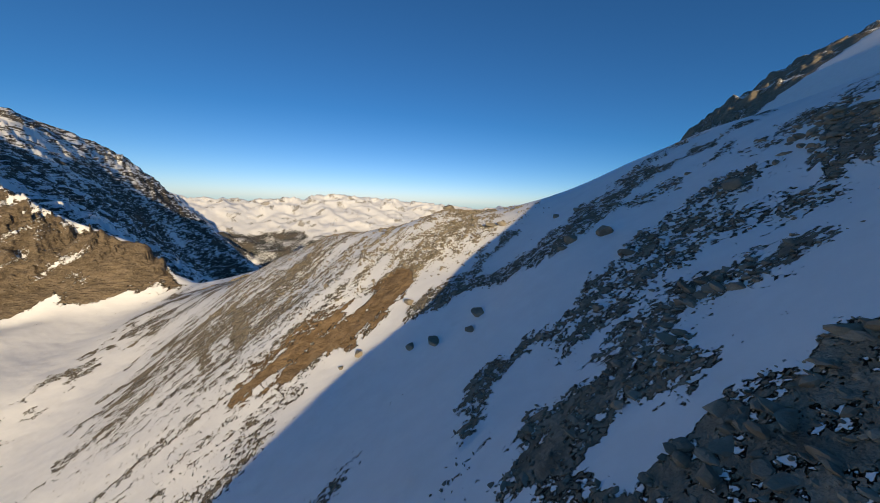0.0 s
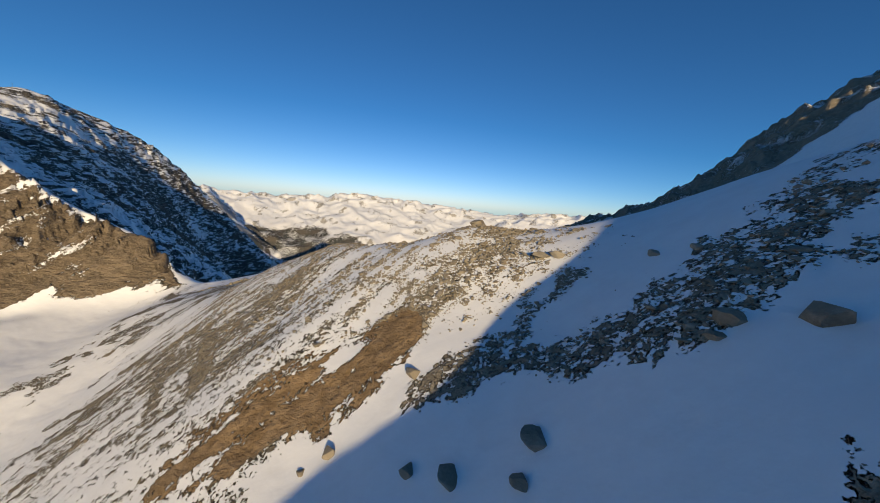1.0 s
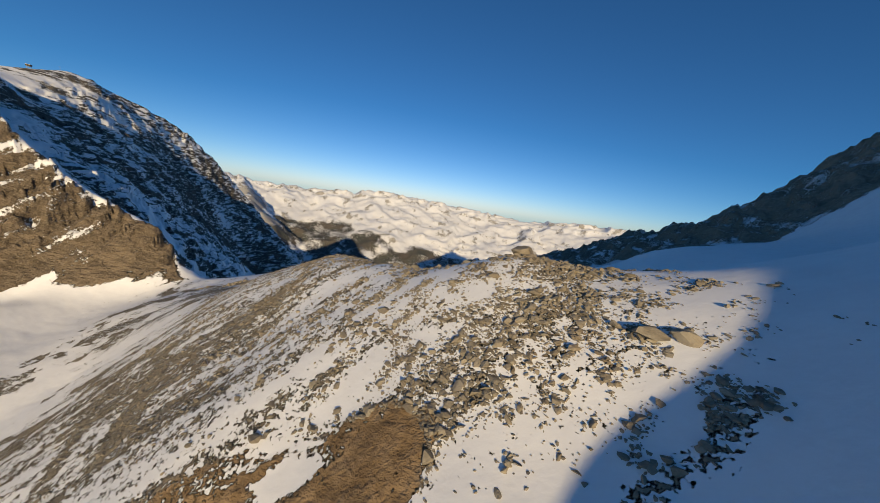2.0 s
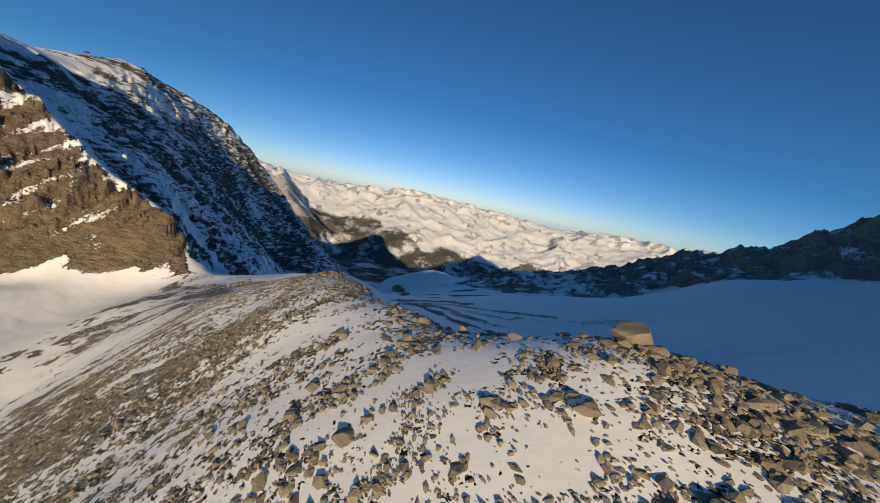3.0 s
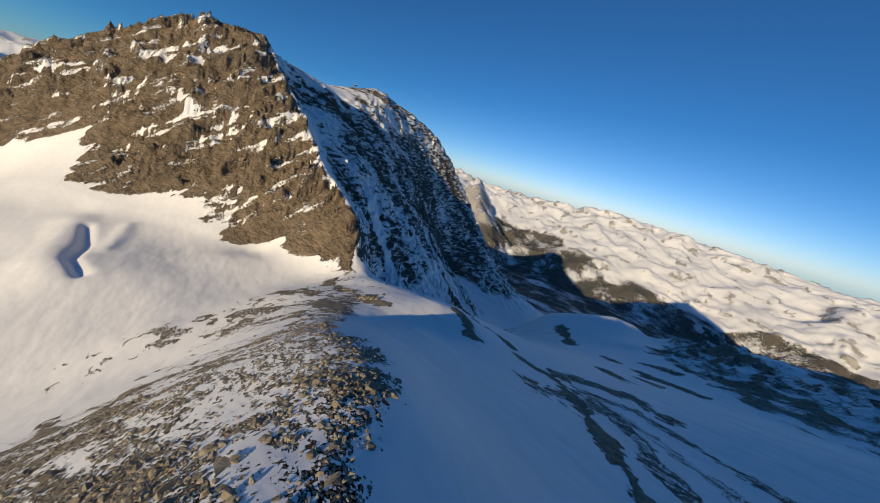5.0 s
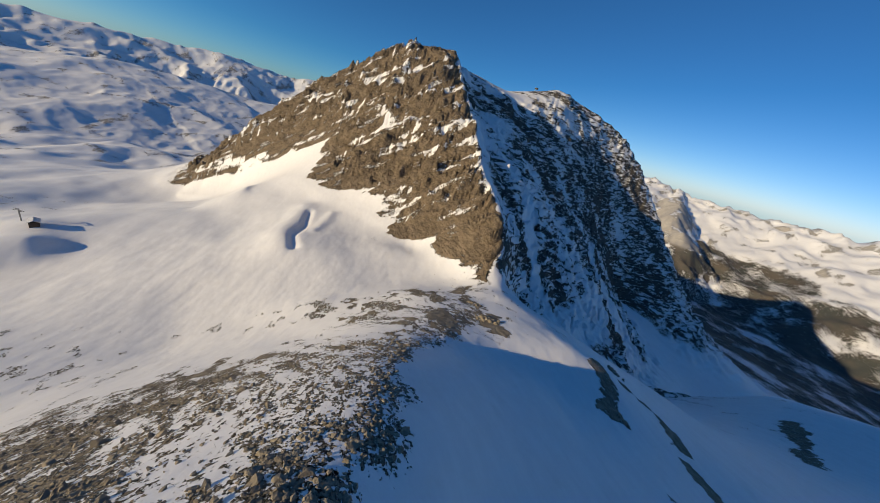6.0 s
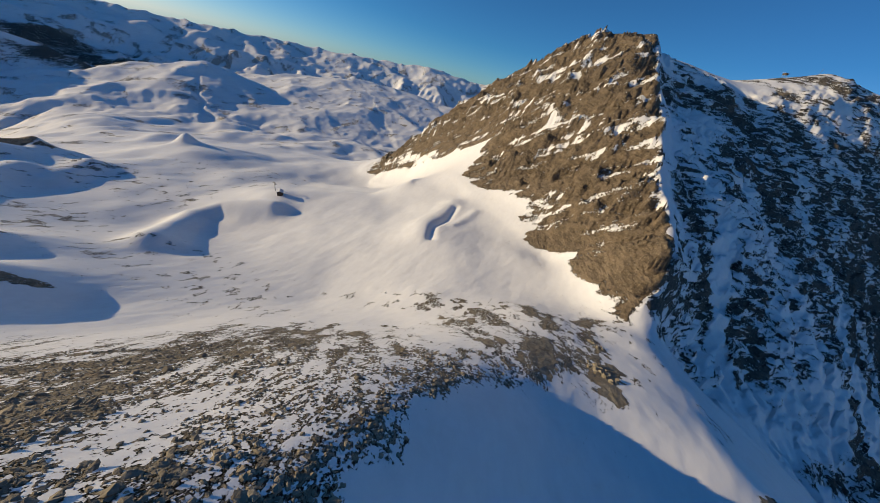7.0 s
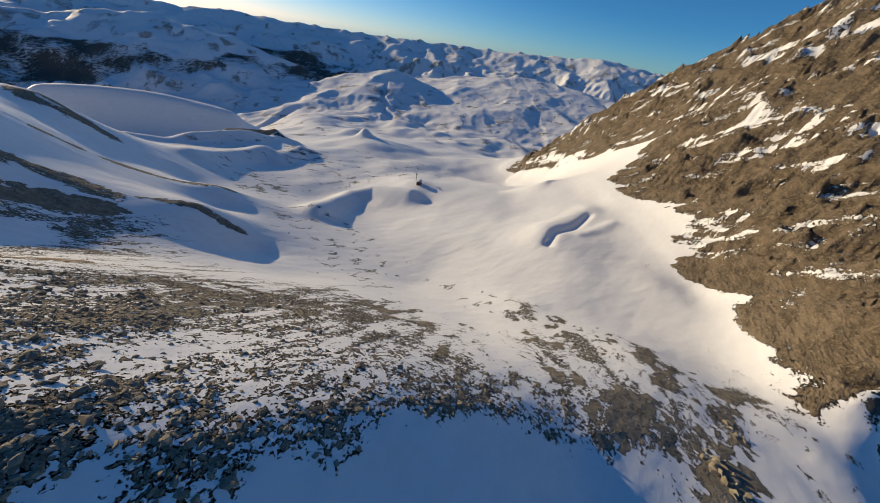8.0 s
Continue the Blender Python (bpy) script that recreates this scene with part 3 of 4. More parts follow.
    tilt = smooth - 0.60 * x - 0.44 * y
    ledges = fbm(x * 0.30 + 0.1 * y, tilt * 1.2 + 0.25 * y, 14, 5, 0.6, 61)
    gaps = fbm(x * 0.26 + 0.1 * y, tilt * 1.3 + 0.25 * y, 24, 5, 0.6, 66)
    sheer = step(steep + 0.35 * ledges + 0.2 * blot, 0.02, 0.22)
    above = above_foot(x, y, 7 * ledges - 9 * gaps + 3 * blot)
    south = above * sheer * (0.68 + 0.06 * step(x, -330, -250) + 0.12 * step(local, 0.4, 1.2)) + 0.22 * ledges - 0.40 * step(gaps + 0.5 * fbm(x, y, 9, 4, 0.6, 68), 0.10, 0.26) * (1 - 0.55 * step(x, -340, -260))
    south = south - 0.3 * (1 - step(line_distance(x, y, RIB_CREST), 0.8, 2.0)) * step(x, -470, -440)
    run = -0.56 * x + 0.83 * y
    clusters = fbm(run * 0.8, z + 0.15 * run, 48, 4, 0.6, 63)
    chute = ridged(run + 14 * fbm(x, z, 60, 2, 0.5, 65), z * 0.12, 120, 3, 0.5, 64)
    lofty = 1 - step(line_distance(x, y, PEAK_NORTH), 12, 40)
    bluff = step(steep, 0.42 - 0.25 * lofty, 0.70 - 0.35 * lofty)
    below = step(194 - z, 10, 60) + step(y, 330, 420)
    wall = bluff * (0.48 - 0.20 * lofty + 0.12 * np.clip(below, 0, 1) - 0.24 * step(chute, 0.60, 0.85)) + 0.5 * clusters * bluff
    summit = step(y, 360, 420) * (1 - step(line_distance(x, y, PEAK_NORTH), 60, 115)) * step(z, 120, 165)
    wall = wall - 0.24 * summit * (1 - lofty)
    wall = np.maximum(wall, step(y, 330, 400) * (1 - step(line_distance(x, y, PEAK_NORTH), 75, 120)) * (0.31 + 1.0 * fbm(0.5 * run, z, 15, 4, 0.6, 69)))
    filled = np.zeros(x.shape)
    for wide, amount, line in WALL_SNOW:
        filled = np.maximum(filled, amount * (1 - step(line_distance(x, y, line) + 7 * blot * min(1, wide / 10), wide * 0.6, wide * 1.3)))
    wall = wall - filled
    for wide, amount, line in WALL_ROCK:
        wall = wall + amount * (1 - step(line_distance(x, y, line) + 12 * blot, wide * 0.6, wide * 1.3))
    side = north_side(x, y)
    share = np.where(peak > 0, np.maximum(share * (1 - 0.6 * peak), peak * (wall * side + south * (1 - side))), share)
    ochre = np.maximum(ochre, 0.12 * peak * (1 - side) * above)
    # layered also masks the shade painted on the wall's rock
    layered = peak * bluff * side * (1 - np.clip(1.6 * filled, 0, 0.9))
    tilted = peak * sheer * above * (1 - side)
    foot, hand = line_distance(x, y, [(-52, 565)] + EAST_FOOT + [(420, 300)], True)
    far_east = step(hand * foot + 10 * blot, -2, 6) * step(y, 200, 330) * (1 - step(r, 850, 950)) * step(x, -70, -40)
    share = np.where(far_east > 0, np.maximum(share * (1 - far_east), far_east * (step(steep, 0.06, 0.26) * (0.44 + 0.26 * step(local, 0.5, 1.0)) + 0.5 * blot + 0.5 * fbm(x * 0.35 + y * 0.2, z * 1.2, 16, 4, 0.6, 67))), share)
    away = step(r, 840, 980)
    wild = ridged(x, y, 180, 5, 0.55, 71)
    share = share * (1 - away) + away * (0.09 + 0.24 * step(steep, 0.4, 0.95) + 0.30 * fbm(x, y, 110, 6, 0.65, 81) + 0.20 * (wild - 0.42) + 0.34 * step(ridged(x + 40 * broad, y, 260, 5, 0.6, 72), 0.50, 0.78) + 0.5 * (1 - step(line_distance(x, y, BROWN_SPUR[1:]), 60, 190)) * step(steep, 0.2, 0.5))
    az = np.degrees(np.arctan2(-x + MIDDLE[0], y - MIDDLE[1]))
    turn = np.where(az < -120, az + 360, az)
    line = -420 + 120 * step(az, 12, 20) * (1 - step(az, 40, 60)) + 150 * step(turn, 85, 100) + 90 * step(turn, 145, 155)
    clearing = fbm(x, y, 230, 5, 0.6, 84)
    forest = away * (1 - step(z + 110 * fbm(x, y, 420, 4, 0.5, 83), line, line + 40)) * step(r, 1100, 1500) * np.where(turn > 80, step(r, 2500, 2800), 1)
    forest = forest * step(line_distance(x, y, BROWN_SPUR[1:-1]), 120, 240)
    share = np.maximum(share, forest * (0.60 + 0.75 * clearing))
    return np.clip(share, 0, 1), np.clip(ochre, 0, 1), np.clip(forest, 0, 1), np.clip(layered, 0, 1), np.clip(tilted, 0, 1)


def relief_faces(x, y, z, steep, peak, peak_east):
    """Ribs and ledges on the rock faces, rolling drifts in the basin."""
    r = np.hypot(x - MIDDLE[0], y - MIDDLE[1])
    out = fbm(x, y, 45, 3, 0.45, 91) * 0.6 * (1 - step(r, 700, 900))
    u, w = 0.36 * x + 0.93 * y, 0.93 * x - 0.36 * y
    face = step(steep, 0.35, 0.6)
    ribs = ridged(u * 0.4, w + 0.4 * z, 30, 5, 0.6, 121) - 0.45
    crag = ridged(x, y, 58, 5, 0.55, 122) - 0.45
    knob = ridged(x * 0.8, y, 15, 3, 0.6, 123) - 0.45
    slab = ridged(u * 0.3, w + 0.5 * z, 17, 4, 0.6, 124) - 0.45
    warp = fbm(x, y, 42, 4, 0.55, 125) * 16
    lie = z - 0.60 * x - 0.44 * y + 0.5 * warp  # height across the tilted beds
    crumbled = 4.4 * blocks(0.4 * x + 0.2 * y, lie, 17, 131) + 2.0 * blocks(0.5 * x + 0.3 * y, lie, 8, 132)
    south = ribs * 9 + crag * 13 + slab * 4 + 1.9 * blocks(0.55 * x + 0.3 * y, lie, 6.5, 138) + 0.5 * blocks(0.7 * x + 0.4 * y, lie, 3.5, 139) + crumbled * (0.48 + 0.30 * step(z, 30, 75))
    run = -0.56 * x + 0.83 * y
    shelf = fbm(run * 0.3 + 0.15 * z, z * 1.15 + 0.2 * run, 17, 5, 0.62, 63)
    beds = z + 0.12 * run + 0.4 * warp
    wall = crag * 9 + shelf * 2.5 + 2.2 * blocks(0.5 * run, beds, 13, 134) + 1.6 * blocks(0.6 * run, beds, 6, 135)

    def strata(q, tall):
        f = q / tall - np.floor(q / tall)
        return (step(f, 0.25, 1.0) - f) * tall

    zs = z + south
    south = south + 0.85 * strata(zs - 0.52 * x - 0.40 * y + 1.5 * warp, 21.0) + 0.5 * strata(zs - 0.50 * x - 0.38 * y + 0.9 * warp, 8.5)
    south = south * above_foot(x, y, 0.0, 32)
    zw = z + wall
    wall = wall + 0.5 * strata(zw + 0.12 * run + 1.4 * warp, 17.0) + 0.25 * strata(zw + 0.12 * run + warp, 7.5)
    side = north_side(x, y)
    rib = line_distance(x, y, RIB_CREST) + 1.5 * fbm(x, y, 11, 3, 0.6, 137)
    out = out + peak * face * (wall * side * (0.25 + 0.75 * step(rib, 4, 35)) + south * (1 - side))
    out = out - 0.75 * np.clip(rib - 0.5, 0, 13) * (1 - step(rib, 25, 80)) * side * step(-x, 195, 225)
    out = out + peak_east * step(steep, 0.2, 0.45) * (crag * 14 + knob * 2 + ribs * 6 + 2.5 * blocks(x, y, 11, 136) + 0.7 * strata(z + crag * 14 - 0.2 * x + warp, 15.0))
    for high, wide, line in ((3.6, 12.0, [(-345, 106), (-306, 103), (-280, 101), (-262, 104)]), (-2.4, 3.4, [(-334, 114), (-304, 115), (-276, 111), (-256, 116)]), (1.6, 5.0, [(-330, 134), (-306, 128), (-290, 124)]), (10.0, 15.0, [(-172, -50), (-195, -72), (-231, -98), (-256, -90), (-272, -50)]), (8.0, 16.0, [(-122, -198), (-161, -236), (-208, -268)]),
                             (7.0, 14.0, [(-212, -238), (-265, -284)]), (9.0, 15.0, DUNES), (13.0, 14.0, [(-452, -395), (-455, -398)]), (20.0, 13.0, [(-200, -388), (-236, -372), (-258, -362)])):
        out = out + high * np.exp(-(line_distance(x, y, line) / wide) ** 2)
    basin = step(-x, 130, 260) * (1 - face) * (1 - step(r, 800, 950)) * (1 - step(y, 100, 220))
    out = out + basin * (fbm(x * 0.8 - y * 0.2, y, 95, 3, 0.36, 141) * 7 + fbm(x * 0.7, y, 38, 2, 0.4, 142) * 0.6 - 1)
    return out


def relief_stones(x, y, share):
    """Stony ground and small drifts near the walk."""
    r = np.hypot(x - MIDDLE[0], y - MIDDLE[1])
    near = 1 - step(r, 240, 420)
    rocky = step(share, 0.42, 0.6)
    out = near * rocky * ((0.30 + 0.45 * step(x, -20, 4)) * ridged(x, y, 5.5, 4, 0.62, 101) - 0.10)
    return out + near * fbm(x * 0.6 + y * 0.4, y, 9, 3, 0.5, 111) * 0.3


def sheet():
    """Rings and spokes about the middle of the walk: fine near it, coarser with the distance."""
    spokes = np.concatenate([np.arange(-75, 38, 0.23), np.arange(38, 122, 0.155), np.arange(122, 200, 0.23), np.arange(200, 285, 1.25)])
    rings = [0.5]
    while rings[-1] < 4750:
        r = rings[-1]
        rings.append(r + (0.55 if r < 110 else min(2.0, max(0.55, 0.0075 * r - 0.25)) if r < 580 else 0.0075 * r - 0.25 if r < 800 else 0.009 * r if r < 1300 else 0.0058 * r))
    rings = np.array(rings)
    a = np.radians(spokes)
    x = MIDDLE[0] - rings[:, None] * np.sin(a)[None]
    y = MIDDLE[1] + rings[:, None] * np.cos(a)[None]
    z = base_height(x, y)
    dzr = np.gradient(z, axis=0) / np.gradient(rings)[:, None]
    spread = np.gradient(a)[None] * rings[:, None]
    dza = np.gradient(z, axis=1) / np.maximum(spread, 1e-6)
    steep = np.hypot(dzr, dza)
    r = np.hypot(x - MIDDLE[0], y - MIDDLE[1])
    peak = step(-x, 172, 215) * step(y, -150, -110) * (1 - step(r, 850, 950))
    foot, hand = line_distance(x, y, [(-52, 565)] + EAST_FOOT + [(420, 300)], True)
    peak_east = step(hand * foot, -2, 30) * step(y, 220, 330) * (1 - step(r, 850, 950)) * step(x, -70, -30)
    smooth = z
    z = z + relief_faces(x, y, z, steep, peak, peak_east)
    local = np.hypot(np.gradient(z, axis=0) / np.gradient(rings)[:, None], np.gradient(z, axis=1) / np.maximum(spread, 1e-6))
    even = np.pad(local, 1, mode="edge")
    local = sum(even[1 + i:1 + i + local.shape[0], 1 + j:1 + j + local.shape[1]] for i in (-1, 0, 1) for j in (-1, 0, 1)) / 9
    share, ochre, forest, layered, tilted = cover(x, y, z, smooth, steep, local)
    z = z + relief_stones(x, y, share)
    return spokes, rings, x, y, z, share, ochre, forest, layered, tilted, steep


SPOKES, RINGS, GX, GY, GZ, SHARE, OCHRE, FOREST, LAYERED, TILTED, STEEP = sheet()


def height_at(x, y):
    """Height of the finished sheet in plan."""
    dx, dy = x - MIDDLE[0], y - MIDDLE[1]
    r, az = np.hypot(dx, dy), np.degrees(np.arctan2(-dx, dy))
    az = np.where(az < -75, az + 360, az)
    i = np.clip(np.searchsorted(RINGS, r) - 1, 0, len(RINGS) - 2)
    j = np.clip(np.searchsorted(SPOKES, az) - 1, 0, len(SPOKES) - 2)
    u = np.clip((r - RINGS[i]) / (RINGS[i + 1] - RINGS[i]), 0, 1)
    v = np.clip((az - SPOKES[j]) / (SPOKES[j + 1] - SPOKES[j]), 0, 1)

    def blend(g):
        return (g[i, j] * (1 - v) + g[i, j + 1] * v) * (1 - u) + (g[i + 1, j] * (1 - v) + g[i + 1, j + 1] * v) * u

    return blend(GZ), blend(SHARE)


def mesh_from_arrays(name, verts, quads, material, attributes=(), smooth=True):
    me = bpy.data.meshes.new(name)
    me.vertices.add(len(verts))
    me.vertices.foreach_set("co", np.ascontiguousarray(verts, dtype=np.float32).ravel())
    k = quads.shape[1]
    me.loops.add(quads.size)
    me.loops.foreach_set("vertex_index", np.ascontiguousarray(quads, dtype=np.int32).ravel())
    me.polygons.add(len(quads))
    me.polygons.foreach_set("loop_start", np.arange(0, quads.size, k, dtype=np.int32))
    me.polygons.foreach_set("use_smooth", np.full(len(quads), smooth))
    for key, values in attributes:
        me.attributes.new(key, "FLOAT", "POINT").data.foreach_set("value", np.ascontiguousarray(values, dtype=np.float32).ravel())
    me.materials.append(material)
    me.update(calc_edges=True)
    me.validate()
    return me


def build_land():
    """The sheet, divided along crests and feet into ground, mountains and the far ranges."""
    m, k = GX.shape
    idx = np.arange(m * k).reshape(m, k)
    quads = np.stack([idx[:-1, :], np.roll(idx, -1, 1)[:-1, :], np.roll(idx, -1, 1)[1:, :], idx[1:, :]], -1).reshape(-1, 4)[:, ::-1]
    verts = np.stack([GX, GY, GZ], -1).reshape(-1, 3)
    mid = verts[quads].mean(1)
    r = np.hypot(mid[:, 0] - MIDDLE[0], mid[:, 1] - MIDDLE[1])
    region = np.zeros(len(quads), dtype=int)
    foot = np.array(FACE_FOOT)
    high_rock = (mid[:, 0] < -186) & (mid[:, 1] > -125) & (r < 880)
    south_line = np.interp(-mid[:, 0], -foot[:, 0], foot[:, 1])
    region[high_rock & (mid[:, 1] > south_line) & (mid[:, 0] > -700)] = 1
    region[(mid[:, 0] > 95) & (mid[:, 1] > 330 - 0.2 * (mid[:, 0] - 95)) & (r < 880)] = 2
    region[r >= 880] = 3
    names = (("ground", "snow-covered mountain ground with bare scree and drifts", "snowfield", MOUNTAIN),
             ("rocky_peak", "steep brown rock peak with a snow-streaked shaded wall", "mountain", MOUNTAIN),
             ("shaded_mountain", "dark rocky mountain flank in shade above the snow bowl", "mountain", MOUNTAIN),
             ("backdrop", "distant snowy mountain ranges beyond a deep shaded valley", "mountains", FAR_MOUNTAIN))
    for k2, (name, label, category, material) in enumerate(names):
        own = quads[region == k2]
        if k2 == 0:  # close the middle
            own = np.concatenate([own, np.stack([idx[0, 0:-2:2], idx[0, 1:-1:2], idx[0, 2::2][:len(idx[0, 0:-2:2])], np.full(len(idx[0, 0:-2:2]), idx[0, 0])], -1)[1:-1]])
        used, back = np.unique(own, return_inverse=True)
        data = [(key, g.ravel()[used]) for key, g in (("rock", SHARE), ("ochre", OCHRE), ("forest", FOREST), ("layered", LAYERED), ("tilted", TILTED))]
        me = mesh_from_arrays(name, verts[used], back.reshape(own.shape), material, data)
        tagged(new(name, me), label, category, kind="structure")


build_land()


# ---------------------------------------------------------------- stones
def part(name, bm, material, parent=None, label=""):
    me = bpy.data.meshes.new(name)
    bm.to_mesh(me)
    bm.free()
    me.materials.append(material)
    ob = new(name, me)
    if parent is not None:
        ob.parent = parent
    return tagged(ob, label)


def cracked(rng, detail, cuts):
    """A unit block of broken rock: a ball cut flat along random planes."""
    bm = bmesh.new()
    bmesh.ops.create_icosphere(bm, subdivisions=detail, radius=1.0)
    planes = []
    for _ in range(cuts):
        v = rng.normal(size=3)
        planes.append((v / np.linalg.norm(v), rng.uniform(0.30, 0.66) if cuts < 12 else rng.uniform(0.42, 0.72)))
    for v in bm.verts:
        p = np.array(v.co) * (1 + (0.06 if cuts < 12 else 0.03) * rng.normal())
        for way, d in planes:
            over = p @ way - d
            if over > 0:
                p = p - way * over
        v.co = p
    verts = np.array([v.co[:] for v in bm.verts])
    faces = np.array([[v.index for v in f.verts] for f in bm.faces])
    bm.free()
    return verts / np.abs(verts).max(), faces


RNG = np.random.default_rng(7)


def stone_transform(x, y, z, size, rng, sink=0.3):
    """Flattened, tipped and half sunk."""
    squash = Vector((rng.uniform(0.8, 1.25), rng.uniform(0.65, 1.0), rng.uniform(0.30, 0.62))) * size
    turn = Euler((rng.normal() * 0.30, rng.normal() * 0.30, rng.uniform(0, 6.28)))
    return Matrix.LocRotScale((x, y, z + squash.z * (1 - 2 * sink) * 0.6), turn, squash)


def scatter(count, region, low, rng):
    """Places in plan within a box where the ground is rocky."""
    out = []
    x0, x1, y0, y1 = region
    while len(out) < count:
        x, y = rng.uniform(x0, x1, 4000), rng.uniform(y0, y1, 4000)
        z, share = height_at(x, y)
        ok = (share + rng.normal(size=4000) * 0.06 + 0.30 * fbm(x, y, 4.5, 3, 0.6, 151) > low) & (line_distance(x, y, OCHRE_LINE) > 6.5)
        out.extend(np.stack([x[ok], y[ok], z[ok]], 1))
    return np.array(out[:count])


def scree(name, label, batches, detail):
    """Many small stones in one mesh."""
    kinds = [cracked(RNG, detail, 7) for _ in range(12)]
    verts, faces, base = [], [], 0
    for count, region, low, small, large in batches:
        for x, y, z in scatter(count, region, low, RNG):
            v, f = kinds[RNG.integers(12)]
            size = small * (large / small) ** (RNG.random() ** 3.0)
            m = np.array(stone_transform(x, y, z, size, RNG, 0.42))
            verts.append(v @ m[:3, :3].T + m[:3, 3])
            faces.append(f + base)
            base += len(v)
    me = mesh_from_arrays(name, np.concatenate(verts), np.concatenate(faces), STONE, (), False)
    return tagged(new(name, me), label, "stones", kind="stuff")


scree("scree", "loose angular brown stones strewn over the snowy ridge",
      [(2200, (-100, 30, 92, 178), 0.50, 0.2, 0.62), (2600, (-24, 34, 78, 112), 0.36, 0.2, 0.95), (220, (-40, -6, 84, 112), 0.30, 0.2, 0.7), (160, (-34, -2, 96, 118), 0.38, 0.3, 0.9), (1000, (-52, -8, 110, 158), 0.40, 0.2, 0.65), (420, (-60, 2, 106, 166), 0.36, 0.42, 1.0), (1800, (-112, -48, 128, 182), 0.42, 0.2, 0.62), (900, (0, 60, 10, 80), 0.44, 0.25, 0.8)], 1)
scree("rubble", "small grey-brown rubble between the larger stones",
      [(6500, (-110, 25, 92, 178), 0.47, 0.12, 0.42), (2600, (-60, 40, 50, 112), 0.40, 0.1, 0.3), (9000, (-16, 32, 80, 110), 0.32, 0.12, 0.45), (2600, (-130, -20, 40, 150), 0.46, 0.12, 0.38), (2500, (0, 60, 10, 80), 0.44, 0.15, 0.5)], 0)


def boulders():
    """Single blocks, from knee height to the size of a van."""
    meshes = []
    for _ in range(14):
        v, f = cracked(RNG, 3, 20)
        meshes.append(mesh_from_arrays("boulder", v, f, STONE, (), False))
    spots = [(5.0, 111.8, 2.5, 0.1), (-15.6, 121.0, 1.3, 0.2), (-26.7, 119.7, 1.3, 0.3), (-15.9, 115.5, 1.1, 0.3), (-10.1, 117.8, 1.1, 0.2), (8.1, 57.2, 1.9, 0.3), (0.0, 58.0, 1.7, 0.3),
             (28.9, 77.0, 1.2, 0.3), (27.8, 53.8, 2.3, 0.25), (24.2, 57.6, 1.7, 0.25), (22.4, 56.6, 1.5, 0.25), (15.6, 89.5, 1.9, 0.12), (18.2, 88.4, 1.7, 0.12), (-16.6, 68.7, 1.5, 0.32), (-20.6, 67.8, 1.1, 0.3),
             (-5.8, 73.2, 1.8, 0.2), (-4.7, 61.0, 1.2, 0.2), (6.1, 54.0, 1.2, 0.2), (31.9, 72.6, 1.2, 0.3), (-3.2, 87.8, 1.2, 0.25)]
    for x, y, size, sink in spots:
        z = float(height_at(np.array([x]), np.array([y]))[0][0])
        ob = new("boulder", meshes[RNG.integers(14)])
        ob.matrix_basis = Matrix.LocRotScale((x, y, z + size * (0.34 - sink)), Euler((RNG.normal() * 0.12, RNG.normal() * 0.12, RNG.uniform(0, 6.28))), (size, size * RNG.uniform(0.7, 0.9), size * RNG.uniform(0.5, 0.7)))
        tagged(ob, "large angular brown schist boulder resting in snow", "boulder", "large boulders")
    for count, region, low, small, large in ((150, (-95, 28, 96, 172), 0.46, 0.42, 0.95), (90, (-30, 34, 76, 114), 0.36, 0.5, 1.2), (20, (0, 55, 10, 75), 0.5, 0.8, 1.6)):
        for x, y, z in scatter(count, region, low, RNG):
            ob = new("boulder", meshes[RNG.integers(14)])
            ob.matrix_basis = stone_transform(x, y, z, small * (large / small) ** (RNG.random() ** 2), RNG)
            tagged(ob, "angular brown schist boulder half sunk in snow", "boulder", "boulders along the ridge")


boulders()


def ground_z(x, y):
    return float(height_at(np.array([float(x)]), np.array([float(y)]))[0][0])


def outcrops():
    """Bedrock that stands out of the snow: leaning slabs side by side."""
    for x, y, long, wide, tall, turn in ((-129, 209, 7.0, 3.6, 2.4, 40), (-152, 213, 5.0, 2.2, 1.2, 20), (-101, 247, 4.5, 2.6, 1.6, 70),
                                         (24, 30, 6.0, 3.6, 0.9, 15), (17, 15, 6.0, 3.4, 0.8, 5), (50, 45, 5.5, 3.0, 1.0, 35)):
        z0 = ground_z(x, y)
        root = new("rock_outcrop")
        root.matrix_basis = Matrix.Translation((x, y, z0))
        tagged(root, "jagged brown bedrock outcrop rising from the snow", "rock", "bedrock outcrops")
        for _ in range(26):
            v, f = cracked(RNG, 2, 14)
            a, b = RNG.uniform(-1, 1) * long * 0.75, RNG.uniform(-1, 1) * wide * 0.75
            c, d = math.cos(radians(turn)), math.sin(radians(turn))
            px, py = a * c - b * d, a * d + b * c
            slab = new("slab", mesh_from_arrays("slab", v, f, STONE, (), False))
            slab.parent = root
            slab.matrix_basis = Matrix.LocRotScale((px, py, ground_z(x + px, y + py) - z0 - 0.1), Euler((RNG.normal() * 0.2, RNG.normal() * 0.25, radians(turn) + RNG.normal() * 0.3)),
                                                   (long * RNG.uniform(0.08, 0.24), wide * RNG.uniform(0.12, 0.3), tall * RNG.uniform(0.3, 0.7)))


outcrops()


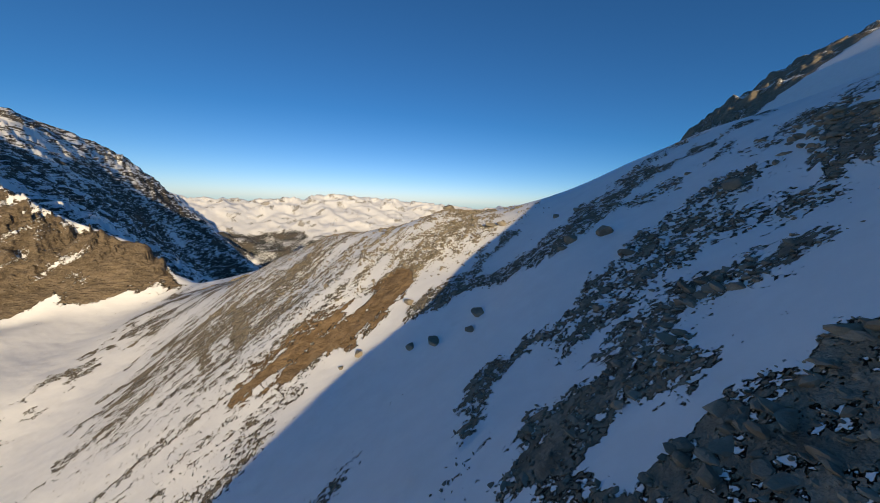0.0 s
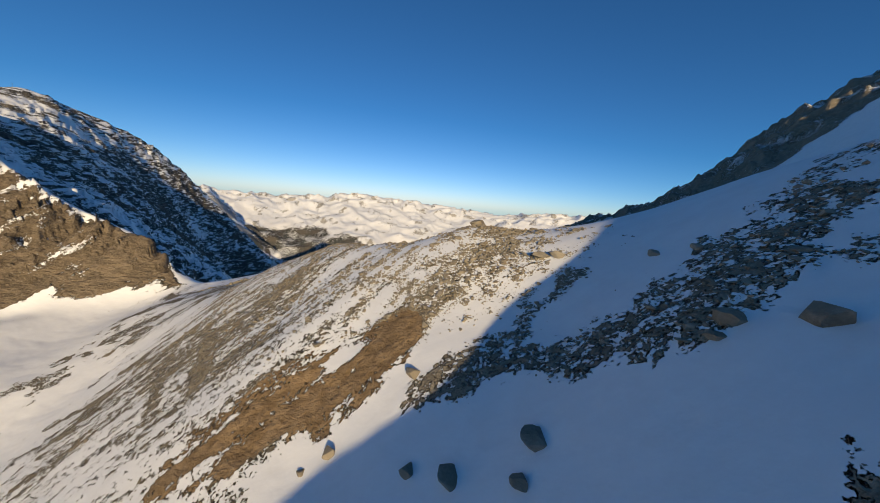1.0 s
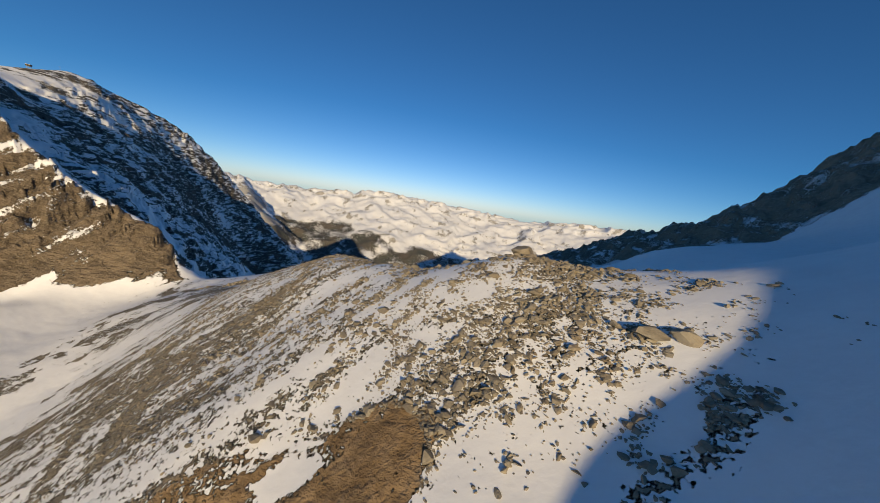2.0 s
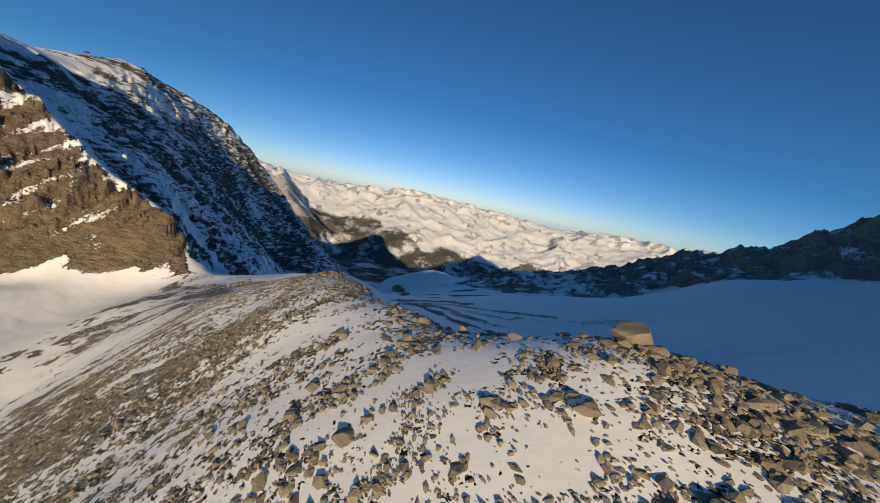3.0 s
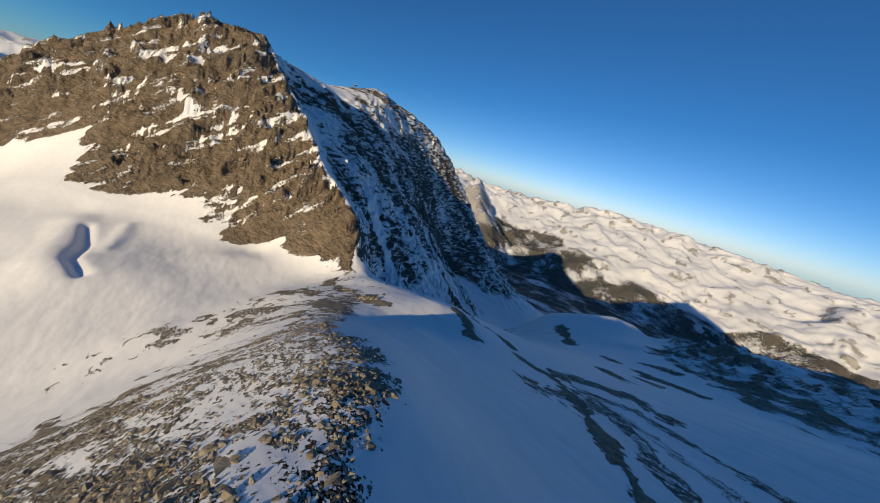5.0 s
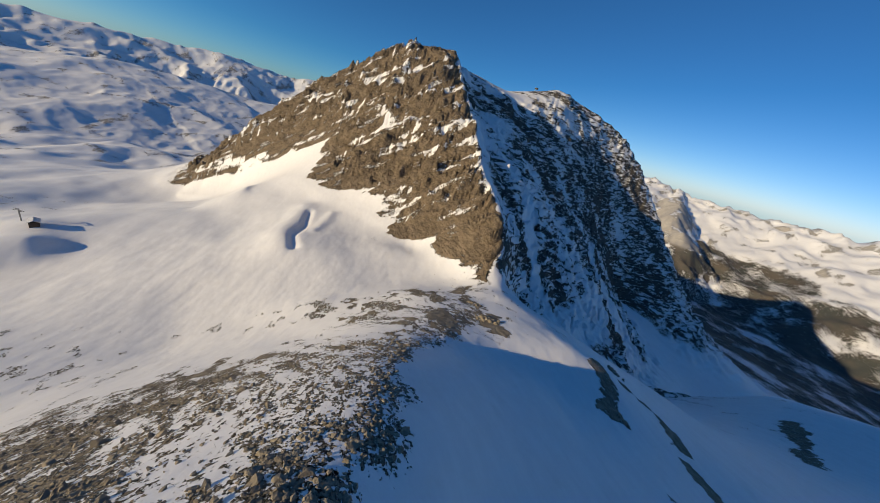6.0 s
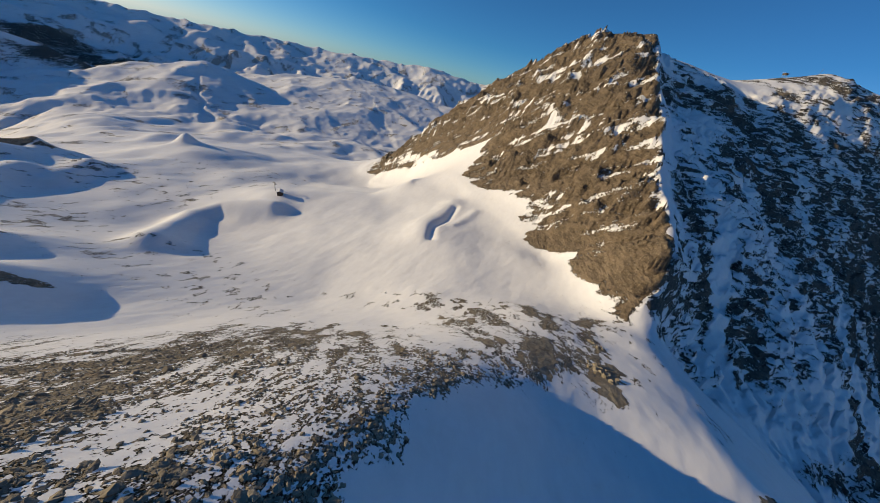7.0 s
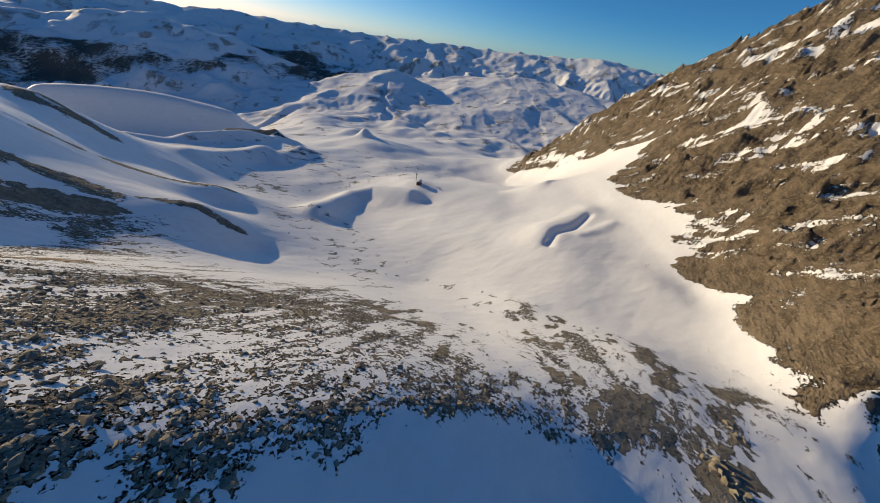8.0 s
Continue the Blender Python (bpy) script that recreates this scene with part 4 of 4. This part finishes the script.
# ---------------------------------------------------------------- lift buildings and masts
def box(bm, size, at, bevel=0.0):
    made = bmesh.ops.create_cube(bm, size=1.0, matrix=Matrix.LocRotScale(at, None, size))
    if bevel:
        edges = list({e for v in made["verts"] for e in v.link_edges})
        bmesh.ops.bevel(bm, geom=edges, offset=bevel, segments=1, affect="EDGES")
    return bm


def rod(bm, a, b, radius, sides=8):
    a, b = Vector(a), Vector(b)
    m = Matrix.Translation((a + b) / 2) @ (b - a).to_track_quat("Z", "Y").to_matrix().to_4x4()
    bmesh.ops.create_cone(bm, cap_ends=True, segments=sides, radius1=radius, radius2=radius, depth=(b - a).length, matrix=m)
    return bm


def plain(name, colour, rough, metal=0.0):
    n = Nodes(name)
    tone = n.noise(n.coords(), 1.3, 4)
    n.plug(n.bsdf, "Base Color", n.mix(n.ramp(tone, 0.3, 0.7), colour, tuple(c * 0.7 for c in colour)))
    n.plug(n.bsdf, "Roughness", rough)
    n.plug(n.bsdf, "Metallic", metal)
    return n.mat


STEEL = plain("weathered_steel", (0.32, 0.33, 0.34), 0.5, 0.8)
TIMBER = plain("dark_timber", (0.07, 0.05, 0.035), 0.8)
ROOFING = plain("snowy_roofing", (0.75, 0.76, 0.78), 0.6)


def summit_station(x, y, turn):
    z = ground_z(x, y)
    root = new("summit_station")
    root.matrix_basis = pose(x, y, z, 0, 0, turn) @ Matrix.Scale(0.62, 4)
    tagged(root, "small lift top station on steel legs on the summit", "lift station")
    for sx in (-3.0, 3.0):
        for sy in (-2.0, 2.0):
            part("leg", rod(bmesh.new(), (sx, sy, -3.0), (sx * 0.9, sy * 0.9, 5.2), 0.28), STEEL, root)
    part("brace", rod(bmesh.new(), (-3, -2, 0), (3, -2, 5), 0.16), STEEL, root)
    part("cabin", box(bmesh.new(), (8.0, 5.4, 3.2), (0, 0, 6.6), 0.15), TIMBER, root)
    part("roof", box(bmesh.new(), (9.0, 6.4, 0.5), (0, 0, 8.5), 0.12), ROOFING, root)
    part("bullwheel", rod(bmesh.new(), (0, 0, 5.2), (0, 0, 4.7), 1.8, 20), STEEL, root)


def summit_mast(x, y):
    root = new("summit_mast")
    root.matrix_basis = pose(x, y, ground_z(x, y))
    tagged(root, "thin steel mast with a crossbar on the snowy summit", "mast")
    part("pole", rod(bmesh.new(), (0, 0, -1.5), (0, 0, 6.5), 0.16), STEEL, root)
    part("crossbar", rod(bmesh.new(), (-1.4, 0, 5.2), (1.4, 0, 5.2), 0.12), STEEL, root)


def lift_pylon(x, y, turn):
    root = new("lift_pylon")
    root.matrix_basis = pose(x, y, ground_z(x, y), 0, 0, turn)
    tagged(root, "grey steel ski lift pylon standing in the snowfield", "lift pylon")
    part("pole", rod(bmesh.new(), (0, 0, -1), (0, 0, 9), 0.42, 12), STEEL, root)
    part("crossarm", box(bmesh.new(), (6.4, 0.5, 0.5), (0, 0, 9), 0.05), STEEL, root)
    for side in (-2.9, 2.9):
        frame_bar = part("sheave_frame", box(bmesh.new(), (0.25, 3.0, 0.25), (side, 0, 8.5), 0.03), STEEL, root)
        for k in (-1.1, 0.0, 1.1):
            part("sheave", rod(bmesh.new(), (side - 0.12, k, 8.2), (side + 0.12, k, 8.2), 0.32, 14), STEEL, frame_bar)


def lift_hut(x, y, turn):
    root = new("lift_hut")
    root.matrix_basis = pose(x, y, ground_z(x, y), 0, 0, turn)
    tagged(root, "small dark timber lift hut with a snowy roof", "hut")
    part("wall", box(bmesh.new(), (7.0, 5.0, 4.0), (0, 0, 1.4), 0.06), TIMBER, root)
    bm = bmesh.new()
    for side in (-1, 1):
        bmesh.ops.create_cube(bm, size=1.0, matrix=pose(0, side * 1.5, 4.15, -side * 24) @ Matrix.Diagonal((8.0, 3.6, 0.3, 1)))
    part("roof", bm, ROOFING, root)
    part("door", box(bmesh.new(), (1.0, 0.12, 2.1), (1.5, -2.53, 1.0), 0.02), STEEL, root)


summit_station(-634, 440, 25)
summit_mast(-645, 480)
lift_pylon(-309, -78, 60)
lift_hut(-303, -66, 35)
